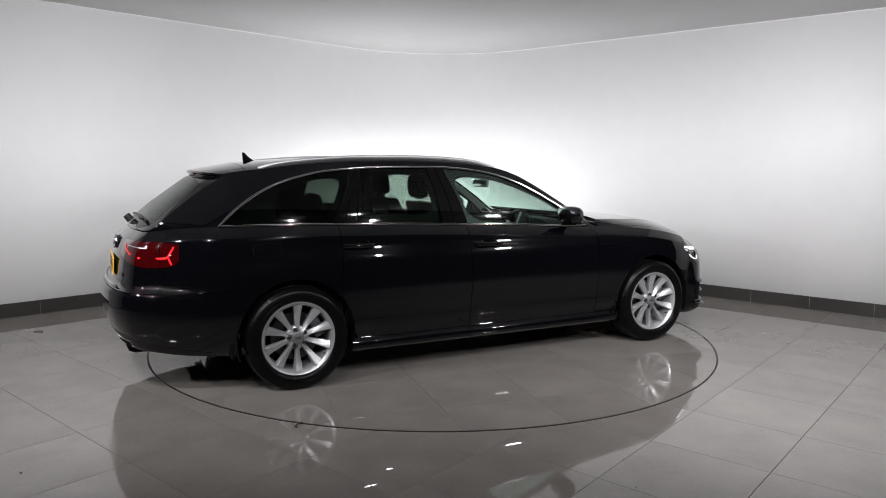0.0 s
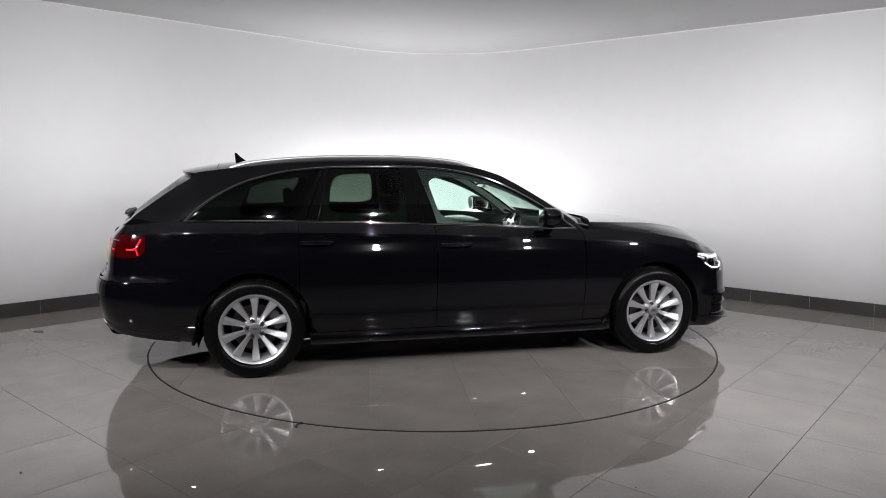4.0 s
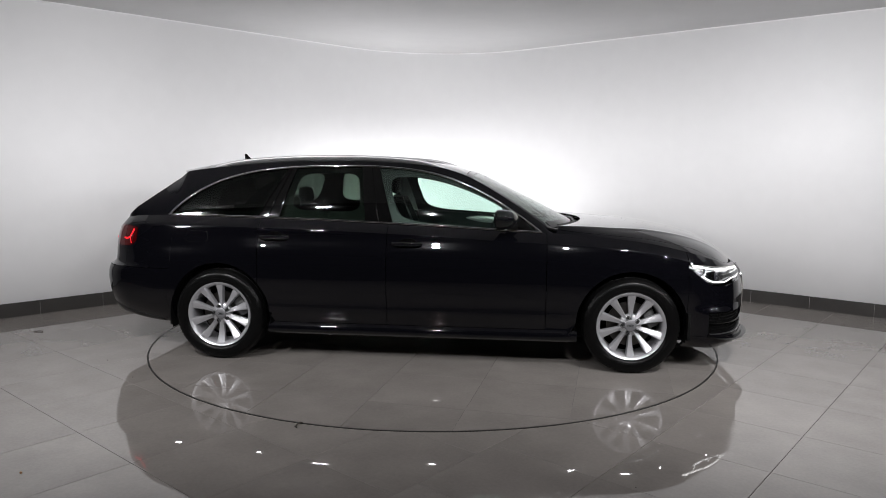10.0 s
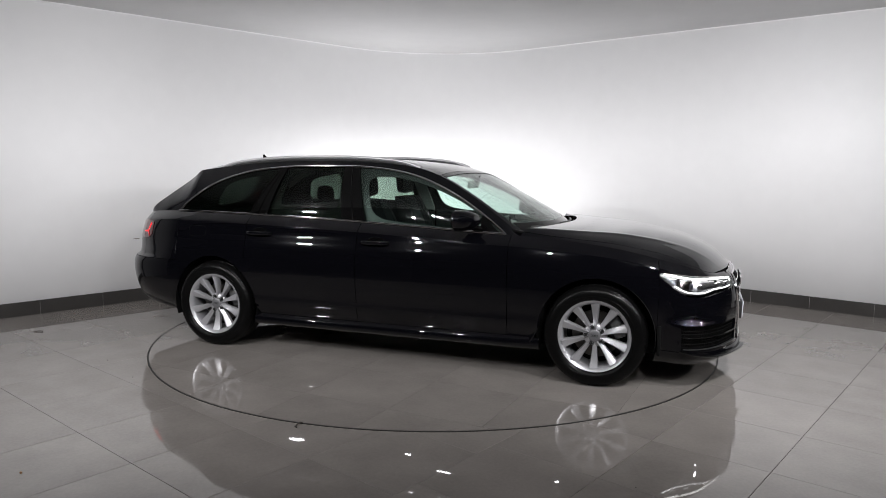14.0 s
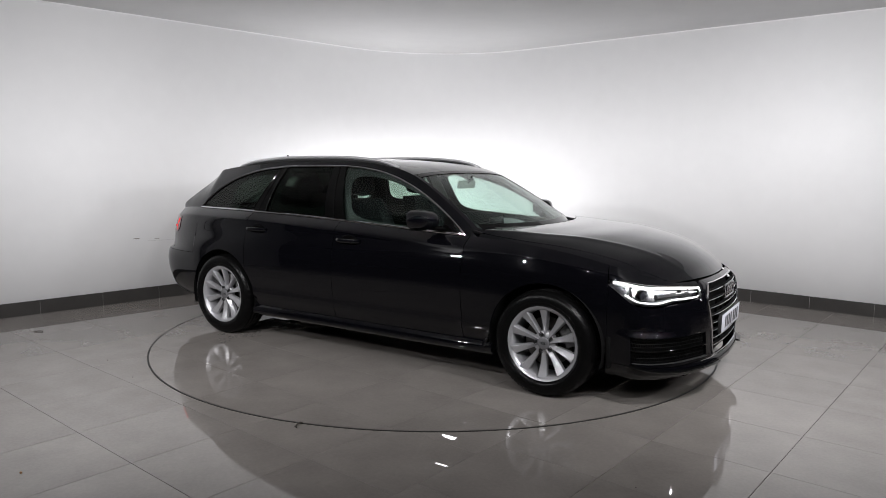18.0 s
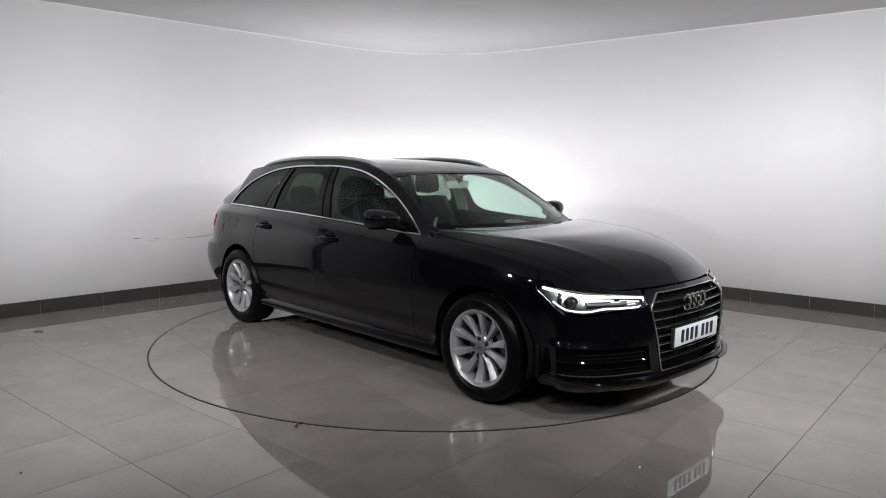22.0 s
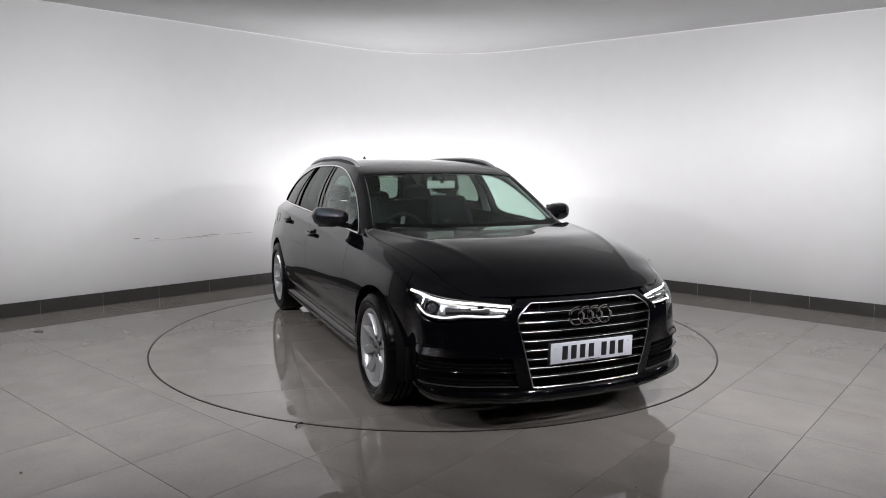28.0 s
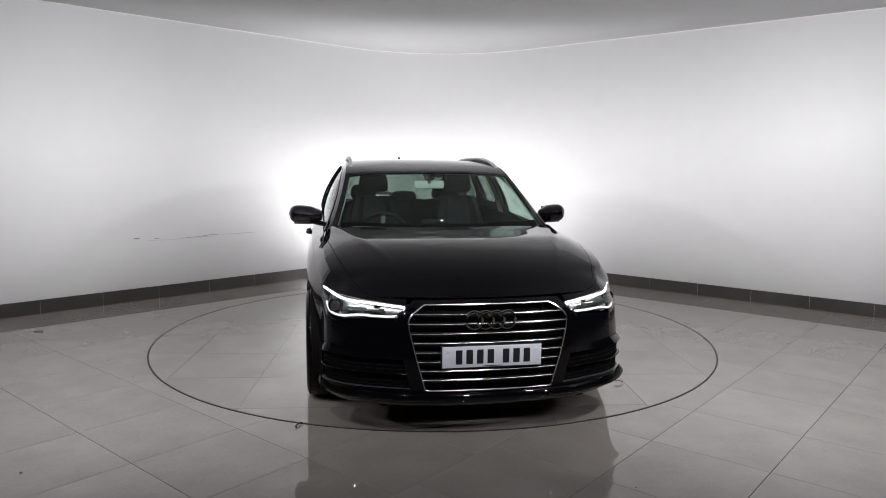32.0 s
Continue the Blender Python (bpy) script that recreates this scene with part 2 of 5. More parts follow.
# ---- the car: its main lines, in its own space: x forward from the middle of the wheelbase, y to its left, z up ----
WB, TYRE_R = 1.456, 0.332
PLAN = [(2.362, 0.0), (2.352, 0.22), (2.322, 0.42), (2.245, 0.60), (2.12, 0.73), (1.93, 0.83), (1.65, 0.90), (1.25, 0.931), (0.5, 0.937),
        (-0.6, 0.937), (-1.25, 0.932), (-1.65, 0.919), (-2.0, 0.888), (-2.25, 0.830), (-2.42, 0.700), (-2.505, 0.465), (-2.535, 0.22), (-2.545, 0.0)]
_len = np.concatenate([[0], np.cumsum([math.dist(a, b) for a, b in zip(PLAN, PLAN[1:])])])
PX = curve(*[(s, p[0]) for s, p in zip(_len, PLAN)])
PY = curve(*[(s, p[1]) for s, p in zip(_len, PLAN)])
S_END = float(_len[-1])
_ss = np.linspace(0, S_END, 1200)
_xs, _ys = PX(_ss), PY(_ss)


def s_at(x):
    """How far along the plan line the side stands at x."""
    return np.interp(-np.asarray(x, float), -_xs, _ss)


def s_front(y):
    n = 400
    return np.interp(np.asarray(y, float), _ys[:n], _ss[:n])


def s_rear(y):
    k = 900
    return np.interp(np.asarray(y, float), _ys[k:][::-1], _ss[k:][::-1])


# the top edge of the lower body: bonnet edge, wing, belt line under the windows, tailgate shoulder
TOP_X = curve((2.362, 0.728), (2.25, 0.732), (2.12, 0.760), (1.95, 0.808), (1.75, 0.860), (1.5, 0.904), (1.2, 0.934), (0.95, 0.950), (0.70, 0.958),
              (0.2, 0.982), (-0.3, 1.003), (-0.9, 1.022), (-1.5, 1.032), (-1.9, 1.033), (-2.2, 1.022), (-2.40, 1.005), (-2.545, 0.995))
# how far the skin stands inside the plan line, by height
IN_FRONT = curve((0.16, 0.10), (0.185, 0.030), (0.215, -0.006), (0.240, -0.006), (0.262, 0.010), (0.30, 0.012), (0.45, 0.004), (0.55, 0.008), (0.64, 0.022), (0.70, 0.05), (0.76, 0.12))
IN_CORNER = curve((0.16, 0.03), (0.195, -0.025), (0.225, -0.052), (0.258, -0.054), (0.29, -0.052), (0.428, -0.060), (0.440, -0.058), (0.455, -0.040), (0.51, -0.034), (0.56, -0.030), (0.62, -0.024), (0.70, 0.004), (0.78, 0.060), (0.9, 0.14))
IN_SIDE = curve((0.16, 0.12), (0.205, 0.055), (0.225, 0.026), (0.262, 0.030), (0.285, 0.050), (0.33, 0.040), (0.362, 0.024), (0.385, 0.0205), (0.43, 0.0212), (0.50, 0.0100), (0.62, 0.0), (0.70, 0.0015), (0.76, 0.006), (0.80, 0.0125), (0.84, 0.023), (0.88, 0.036), (0.905, 0.042), (0.93, 0.045), (1.05, 0.053))
IN_WING = curve((0.16, 0.10), (0.25, 0.03), (0.40, 0.012), (0.62, 0.0), (0.70, 0.004), (0.75, 0.012), (0.80, 0.026), (0.85, 0.040), (0.95, 0.07))
IN_QUARTER = curve((0.20, 0.17), (0.27, 0.085), (0.34, 0.040), (0.42, 0.014), (0.50, 0.0), (0.58, 0.0), (0.66, 0.003), (0.72, 0.010), (0.77, 0.022), (0.82, 0.037), (0.88, 0.049), (1.03, 0.085))
IN_REAR = curve((0.20, 0.22), (0.26, 0.14), (0.33, 0.070), (0.41, 0.028), (0.50, 0.008), (0.56, 0.0), (0.61, 0.004), (0.655, 0.022), (0.68, 0.065), (0.80, 0.085), (0.90, 0.110), (1.03, 0.190))
IN_TURN = curve((0.20, 0.20), (0.26, 0.125), (0.33, 0.062), (0.41, 0.024), (0.50, 0.004), (0.56, 0.0), (0.61, 0.004), (0.655, 0.020), (0.68, 0.052), (0.80, 0.068), (0.90, 0.090), (1.03, 0.140))
_keys = np.array([0.0, s_at(2.29), s_at(2.03), s_at(1.86), s_at(1.5), s_at(0.85), s_at(-1.1), s_at(-1.85), s_at(-2.33), s_rear(0.42), S_END])
_profiles = [IN_FRONT, IN_FRONT, IN_CORNER, IN_WING, IN_WING, IN_SIDE, IN_SIDE, IN_QUARTER, IN_TURN, IN_REAR, IN_REAR]
ROLL = curve(*zip(_keys, (0.01, 0.015, 0.02, 0.025, 0.035, 0.075, 0.075, 0.070, 0.03, 0.02, 0.02)))
CREASE = 0.066


def top_of(s):
    return TOP_X(PX(s))


def hull(s, z):
    """The skin of the lower body on the left side, at s along the plan line and at height z."""
    s, z = np.broadcast_arrays(np.asarray(s, float), np.asarray(z, float))
    i = np.clip(np.searchsorted(_keys, s) - 1, 0, len(_keys) - 2)
    t = (s - _keys[i]) / (_keys[i + 1] - _keys[i])
    t = t * t * (3 - 2 * t)
    vals = np.stack([p(z) for p in _profiles])
    a, b = np.take_along_axis(vals, i[None], 0)[0], np.take_along_axis(vals, i[None] + 1, 0)[0]
    inset = a * (1 - t) + b * t
    over = np.clip((z - (top_of(s) - CREASE)) / CREASE, 0, 1)
    inset = inset + ROLL(s) * over**1.25
    e = 1e-3
    dx, dy = PX(s + e) - PX(s - e), PY(s + e) - PY(s - e)
    n = np.hypot(dx, dy)
    nx, ny = -dy / n * -1, dx / n * -1
    return np.stack([PX(s) - nx * inset, np.maximum(PY(s) - ny * inset, 0.0), z], -1)


_bs = np.linspace(s_at(1.30), S_END, 900)
_bp = hull(_bs, top_of(_bs))
X_TAIL = float(_bp[-1, 0])


def belt(x):
    """The top edge of the lower body at x."""
    x = np.asarray(x, float)
    return np.stack([x, np.interp(-x, -_bp[:, 0], _bp[:, 1]), np.interp(-x, -_bp[:, 0], _bp[:, 2])], -1)


# roof edge line, roof centre line and window line
_EDGE_Y = curve((1.09, 0.80), (0.93, 0.772), (0.8, 0.738), (0.6, 0.690), (0.35, 0.645), (0.2, 0.630), (0.0, 0.618), (-0.5, 0.606), (-1.0, 0.597), (-1.5, 0.582), (-1.94, 0.560), (-2.1, 0.610), (-2.22, 0.655), (-2.40, 0.70))
_EDGE_Z = curve((1.09, 0.925), (0.93, 0.955), (0.87, 0.996), (0.8, 1.044), (0.7, 1.112), (0.6, 1.176), (0.5, 1.236), (0.4, 1.292), (0.3, 1.340), (0.2, 1.374), (0.1, 1.398), (-0.15, 1.422), (-0.5, 1.436), (-0.9, 1.432), (-1.4, 1.400), (-1.75, 1.364), (-1.82, 1.352), (-1.86, 1.318),
               (-1.98, 1.240), (-2.11, 1.146), (-2.2, 1.078), (-2.27, 1.018), (-2.40, 0.99))
MID_Z = curve((1.16, 0.955), (1.10, 0.984), (0.9, 1.090), (0.6, 1.236), (0.38, 1.338), (0.28, 1.374), (0.1, 1.416), (-0.1, 1.441), (-0.4, 1.458), (-0.8, 1.464), (-1.2, 1.455), (-1.6, 1.430), (-1.69, 1.420), (-1.82, 1.382), (-1.93, 1.346), (-1.96, 1.328),
              (-2.05, 1.262), (-2.2, 1.148), (-2.37, 1.002))
SCREEN_X, SCREEN_BOW = 1.105, 0.37
EDGE_Y = lambda x: np.minimum(np.minimum(_EDGE_Y(x), belt(x)[..., 1] - 0.003), np.sqrt(np.maximum(SCREEN_X - np.asarray(x, float), 1e-5) / SCREEN_BOW))
EDGE_Z = lambda x: np.maximum(np.maximum(_EDGE_Z(x), belt(x)[..., 2] + 0.002), np.where(np.asarray(x) > 0.85, 0.972, 0.0))
GLASS_Z = curve((0.834, 0.958), (0.72, 1.040), (0.6, 1.118), (0.45, 1.205), (0.3, 1.276), (0.15, 1.330), (0.0, 1.365), (-0.2, 1.390), (-0.4, 1.400), (-0.8, 1.397), (-1.17, 1.371), (-1.47, 1.304), (-1.65, 1.225), (-1.80, 1.122), (-1.892, 1.034))


def flank(x, v):
    """The side of the upper body, from the belt (v = 0) to the roof edge (v = 1)."""
    x, v = np.broadcast_arrays(np.asarray(x, float), np.asarray(v, float))
    b = belt(x)
    y0, z0 = b[..., 1], b[..., 2]
    y1, z1 = _EDGE_Y(x), np.maximum(_EDGE_Z(x), z0 + 0.004)
    y1 = np.minimum(y1, y0)
    puff = 0.10 * (z1 - z0) * 4 * v * (1 - v)
    return np.stack([x, y0 + (y1 - y0) * v + puff * 0.75, z0 + (z1 - z0) * v + puff * 0.35 * (1 - v)], -1)


def _glass_share():
    x = np.linspace(-1.892, 0.834, 700)
    lo, hi, target = np.zeros_like(x), np.ones_like(x), GLASS_Z(x)
    for _ in range(24):
        mid = (lo + hi) / 2
        below = flank(x, mid)[..., 2] < target
        lo, hi = np.where(below, mid, lo), np.where(below, hi, mid)
    return x, lo


_gx, _gv = _glass_share()


def glass_v(x):
    """The share of the flank that is window at x."""
    return np.interp(x, _gx, _gv)


def crown(x, w):
    """The top of the upper body, windscreen, roof and rear window: w from -1 (right edge) to 1 (left edge)."""
    x, w = np.broadcast_arrays(np.asarray(x, float), np.asarray(w, float))
    a = np.abs(w)
    ze, zc = EDGE_Z(x), MID_Z(x)
    return np.stack([x, w * EDGE_Y(x), zc - (zc - ze) * (0.75 * a**2.2 + 0.25 * a**6)], -1)


# the deck before the windscreen: lines across it bow forwards with the nose
BOW = 0.34
_ts = np.linspace(0, s_at(0.98), 700)
_tp = hull(_ts, top_of(_ts))
_tq = _tp[:, 0] + BOW * _tp[:, 1]**2
Q_NOSE, Q_COWL = float(_tp[0, 0]) - 0.004, 1.30
_first = int(np.argmax(_tq < Q_NOSE))
DECK_S = lambda q: np.interp(-np.asarray(q, float), -_tq[_first:], _ts[_first:])
DECK_Z = curve((1.17, 1.003), (1.30, 0.999), (1.45, 0.990), (1.65, 0.980), (1.85, 0.948), (1.98, 0.915), (2.09, 0.873), (2.18, 0.821), (2.235, 0.770), (Q_NOSE, 0.731))

RIDGE_Y = curve((1.17, 0.765), (1.25, 0.735), (1.6, 0.630), (1.95, 0.510), (2.15, 0.445), (2.35, 0.39))   # a crease runs forwards over the bonnet


def deck(q, w):
    """Bonnet and wing tops: q runs from the windscreen forwards, w from the middle (0) to the body's edge (1)."""
    q, w = np.broadcast_arrays(np.asarray(q, float), np.asarray(w, float))
    s = DECK_S(q)
    e = hull(s, top_of(s))
    y = w * e[..., 1]
    zc = np.maximum(DECK_Z(q), e[..., 2] + 0.002)
    wr = np.clip(RIDGE_Y(q) / np.maximum(e[..., 1], 0.05), 0.1, 0.93)
    u = np.clip((w - wr) / (1 - wr), 0, 1)
    drop = np.where(w < wr, 0.13 * (w / wr)**2.2, 0.13 + 0.87 * (0.58 * u + 0.42 * u**3))
    z = zc - (zc - e[..., 2]) * drop + 0.0035 * np.exp(-np.abs((w - wr) / 0.035)**2) * np.clip((2.25 - q) / 0.4, 0, 1)
    return np.stack([q - BOW * y * y, y, z], -1)


# ---- panels cut from those surfaces ----


def panel(name, grid, mat, parent, side=1, depth=0.018, keep=None, label=""):
    """One sheet panel from a grid of points (rows, columns, 3) with turned-in edges and a back."""
    p = np.array(grid, float)
    n, m = p.shape[:2]
    du, dv = np.gradient(p, axis=0), np.gradient(p, axis=1)
    nor = np.cross(du, dv)
    nor /= np.maximum(np.linalg.norm(nor, axis=2, keepdims=True), 1e-9)
    mid = p.reshape(-1, 3).mean(0)
    ref = mid - np.array([mid[0] * 0.55, 0.0, 0.55])
    if (nor.reshape(-1, 3).mean(0) @ ref) < 0:
        nor, flip = -nor, True
    else:
        flip = False
    q = p - nor * depth
    faces = []
    idx = lambda i, j: i * m + j
    edge_use = {}
    for i in range(n - 1):
        for j in range(m - 1):
            if keep is not None and not keep[i][j]:
                continue
            f = [idx(i, j), idx(i + 1, j), idx(i + 1, j + 1), idx(i, j + 1)]
            if flip:
                f.reverse()
            faces.append(tuple(f))
            for a, b in zip(f, f[1:] + f[:1]):
                edge_use[(a, b)] = 1
    verts = [tuple(v) for v in p.reshape(-1, 3)]
    back0 = len(verts)
    verts += [tuple(v) for v in q.reshape(-1, 3)]
    all_faces = list(faces)
    if depth:
        all_faces += [tuple(back0 + k for k in reversed(f)) for f in faces]
        for a, b in list(edge_use):
            if (b, a) not in edge_use:
                k = len(verts)
                verts += [verts[a], verts[b], verts[back0 + b], verts[back0 + a]]
                all_faces.append((k + 1, k, k + 3, k + 2))
    if side < 0:
        verts = [(x, -y, z) for x, y, z in verts]
        all_faces = [tuple(reversed(f)) for f in all_faces]
    return link_mesh(name, verts, all_faces, mat, parent, label)


def grid_of(fn, us, vs_of):
    """Sample fn(u, v): us the columns, vs_of(u) the rows in each column."""
    cols = []
    for u in us:
        v = np.asarray(vs_of(u), float)
        cols.append(fn(np.full_like(v, u), v))
    return np.stack(cols, 1)


def rows(z0, z1, n, extra=()):
    return np.sort(np.concatenate([np.linspace(z0, z1, n), np.array(extra, float)]))


ARCH_R, ARCH_Z = 0.372, 0.335


def arch_floor(x, low):
    """The lower edge of a body side at x, rising over the wheels."""
    z = low
    for c in (WB, -WB):
        if abs(x - c) < ARCH_R:
            z = max(z, ARCH_Z + math.sqrt(max(ARCH_R**2 - (x - c)**2, 0)))
    return z


def side_rows(low, s, n=26, base=None):
    """Row heights from low to the top, tighter at the shoulder crease."""
    t = float(top_of(s))
    c = t - CREASE
    k = n - 7
    lower = np.linspace(low if base is None else base, c - 0.002, k)
    lower = np.maximum(lower, low + 2e-4 * np.arange(k))
    return np.concatenate([lower, [c + 0.002], np.linspace(c + 0.012, t, 6)])


def xs_between(x0, x1, n):
    """Columns from x0 to x1, closer together at the edges of the wheel arches."""
    xs = set(np.linspace(x0, x1, n))
    for c in (WB, -WB):
        for k in range(37):
            x = c + ARCH_R * math.cos(math.pi * k / 36)
            if min(x0, x1) < x < max(x0, x1):
                xs.add(x)
    xs = sorted(xs, reverse=x0 > x1)
    out = [xs[0]]
    for x in xs[1:]:
        if abs(x - out[-1]) > 5e-4:
            out.append(x)
    return out


GAP = 0.0022
car = new("estate_car")
tagged(car, "black estate car with silver alloy wheels standing on a turntable", "car")

FRONT_CUT, DOOR_A, DOOR_B, DOOR_C, REAR_CUT = 1.840, 0.878, -0.232, -1.165, -1.828
LAMP_TOP = curve((s_front(0.44), 0.698), (s_front(0.60), 0.712), (s_at(2.05), 0.730), (s_at(1.90), 0.748), (s_at(1.842), 0.752))
LAMP_LOW = curve((s_front(0.44), 0.652), (s_front(0.52), 0.634), (s_front(0.62), 0.628), (s_at(2.09), 0.606), (s_at(2.02), 0.612), (s_at(1.93), 0.664), (s_at(1.842), 0.732))
S_LAMP0, S_LAMP1 = float(s_front(0.44)), float(s_at(1.842))
GRILLE_Y = curve((0.272, 0.335), (0.40, 0.370), (0.55, 0.408), (0.625, 0.424), (0.655, 0.412), (0.688, 0.372), (0.708, 0.34))


def build_side(side):
    """Wing, doors, sill, quarter panel and window line of one side."""
    # front wing: hull part and the part of the deck beyond the bonnet line
    xs = xs_between(FRONT_CUT - GAP, DOOR_A + GAP, 14)
    g = np.stack([hull(float(s_at(x)), side_rows(arch_floor(x, 0.212), float(s_at(x)), 36, 0.212)) for x in xs], 1)
    wing = panel("front_wing", g, M_PAINT, car, side)
    qs = np.linspace(Q_COWL - 0.135, Q_NOSE - 0.002, 26)
    ws = lambda q: np.linspace(float(bonnet_w(q)) + 0.004, 1.0, 9)
    panel("wing_top", grid_of(deck, qs, ws), M_PAINT, wing, side)
    us = np.linspace(S_LAMP0 + 0.004, S_LAMP1, 24)
    g = np.stack([hull(u, np.linspace(float(LAMP_TOP(u)) + 0.003, float(top_of(u)), 6)) for u in us], 1)
    panel("wing_brow", g, M_PAINT, wing, side)
    # doors
    for nm, x0, x1 in (("front_door", DOOR_A - GAP, DOOR_B + GAP), ("rear_door", DOOR_B - GAP, DOOR_C + GAP)):
        us = xs_between(x0, x1, 26)
        g = np.stack([hull(float(s_at(x)), side_rows(arch_floor(x, 0.288), float(s_at(x)), 40, 0.288)) for x in us], 1)
        door = panel(nm, g, M_PAINT, car, side)
        hx, hz = ((-0.089, 0.862), (-1.048, 0.892))[nm == "rear_door"]
        door_handle(door, hx, hz, side)
    # sill
    us = np.linspace(WB - ARCH_R + 0.012, -WB + ARCH_R - 0.012, 40)
    g = np.stack([hull(float(s_at(x)), np.linspace(0.200, 0.284, 9)) for x in us], 1)
    panel("sill", g, M_PAINT, car, side)
    # rear quarter, from the rear door round to the tailgate
    us = sorted(xs_between(DOOR_C - GAP, -2.24, 30) + [REAR_CUT + 1e-4, REAR_CUT - 1e-3], reverse=True)
    g = np.stack([hull(float(s_at(x)), side_rows(arch_floor(x, 0.212) if x > REAR_CUT else 0.655, float(s_at(x)), 40, 0.212 if x > REAR_CUT else None)) for x in us], 1)
    quarter = panel("rear_quarter_panel", g, M_PAINT, car, side)
    if side < 0:   # fuel flap: the seam round it
        bm = bmesh.new()
        pts = []
        for a in np.linspace(0, 2 * math.pi, 48, endpoint=False):
            fx, fz = math.copysign(abs(math.cos(a))**0.5, math.cos(a)), math.copysign(abs(math.sin(a))**0.5, math.sin(a))
            p = hull(float(s_at(-1.63 + 0.085 * fx)), 0.890 + 0.040 * fz)
            pts.append((p[0], -p[1] - 0.0006, p[2]))
        sweep(bm, pts, 0.0011, 0.0011, 5, closed=True, up=(0, 1, 0))
        part("fuel_flap_seam", bm, M_MATT, quarter)
    # upper body round the windows
    us = [x for x in np.linspace(0.985, -2.30, 116)] + [0.834, -1.892]
    us = sorted(us, reverse=True)

    def frame_rows(x):
        v0 = float(glass_v(np.array(x))) if -1.892 < x < 0.834 else 0.0
        return np.linspace(v0, 1, 7)
    panel("cant_rail", grid_of(flank, us, frame_rows), M_PAINT, car, side, depth=0.02)


def bonnet_w(q):
    s = DECK_S(q)
    e = hull(s, top_of(s))
    return np.clip(BONNET_Y(q) / e[..., 1], 0, 0.985)


BONNET_Y = curve((1.2, 0.792), (1.5, 0.795), (1.8, 0.770), (2.0, 0.735), (2.15, 0.685), (2.26, 0.62), (2.34, 0.50))


def door_handle(door, x, z, side):
    """A bar handle before a round recess."""
    y = float(hull(float(s_at(x)), z)[1])
    bm = bmesh.new()
    pts = [(x - 0.105 + 0.21 * k / 16, side * (y + 0.004 + 0.030 * (1 - abs(k / 8 - 1)**5)), z + 0.006) for k in range(17)]
    sweep(bm, pts, 0.009, 0.0145, 12)
    part("handle", bm, M_PAINT, door, "body-coloured bar handle")
    bm = bmesh.new()
    m = Matrix.Translation((x + 0.01, side * (y + 0.001), z)) @ Matrix.Rotation(radians(-90 * side), 4, "X") @ Matrix.Diagonal((1.5, 1, 1, 1))
    lathe(bm, [(0.048, 0.000), (0.046, 0.002), (0.035, 0.0015), (0.02, 0.001), (0.002, 0.001)], m, 28)
    part("handle_recess", bm, M_GLOSS, door)


for side in (1, -1):
    build_side(side)

# bonnet
half = np.linspace(-1, 1, 97)
qs = np.linspace(Q_COWL - 0.135, Q_NOSE - 0.002, 44)
g = np.stack([deck(np.full(97, q), np.abs(half) * float(bonnet_w(q))) * np.stack([np.ones(97), np.sign(half), np.ones(97)], -1) for q in qs], 1)
panel("bonnet", g, M_PAINT, car, depth=0.02)


def crown_part(name, x0, x1, mat, n=24, w0=-1.0, w1=1.0, depth=0.012, lift=0.0, label="", parent=None):
    us = np.linspace(x0, x1, n)
    g = grid_of(crown, us, lambda x: np.linspace(w0, w1, 33 if w1 - w0 > 0.5 else 5)) + np.array([0, 0, lift])
    return panel(name, g, mat, parent or car, depth=depth, label=label)


roof = crown_part("roof", 0.300, -1.688, M_PAINT, 46)
crown_part("hatch_header", -1.692, -1.958, M_GLOSS, 10, lift=-0.004)
screen = crown_part("windscreen", 1.098, 0.304, M_CLEAR, 40, -0.955, 0.955, 0.004, -0.003, "green-tinted windscreen")
crown_part("header_band", 0.345, 0.306, M_GLOSS, 4, -0.955, 0.955, 0.003, 0.0012, parent=screen)
g = np.stack([[crown(np.array(SCREEN_X - 0.002 - SCREEN_BOW * y * y - d), np.array(y / max(float(EDGE_Y(np.array(SCREEN_X - 0.002 - SCREEN_BOW * y * y - d))), 0.02))) for d in np.linspace(0.0, 0.055, 5)] for y in np.linspace(-0.70, 0.70, 31)], 1) + np.array([0, 0, 0.0012])
panel("cowl_band", g, M_GLOSS, screen, depth=0.003)
rear_glass = crown_part("rear_window", -1.96, -2.325, M_TINT, 20, -0.90, 0.90, 0.004, -0.003, "dark privacy-glass rear window")
for w0, w1 in ((0.955, 1.0), (-1.0, -0.955)):
    crown_part("windscreen_pillar", 0.94, 0.304, M_PAINT, 24, w0, w1)
for w0, w1 in ((0.90, 1.0), (-1.0, -0.90)):
    crown_part("rear_pillar", -1.957, -2.325, M_PAINT, 20, w0, w1)
crown_part("tailgate_shoulder", -2.327, X_TAIL + 0.002, M_PAINT, 6)

# scuttle ends between bonnet, wing and pillar
for side in (1, -1):
    bm = bmesh.new()
    box(bm, 0.925, side * 0.712, 0.912, 0.27, 0.156, 0.093, 0.012)
    sweep(bm, [(1.00 - 0.20 * t, side * (0.775 - 0.035 * t), 0.955 + 0.035 * t) for t in np.linspace(0, 1, 6)], 0.030, 0.014, 8)
    part("scuttle_end", bm, M_GLOSS, car)
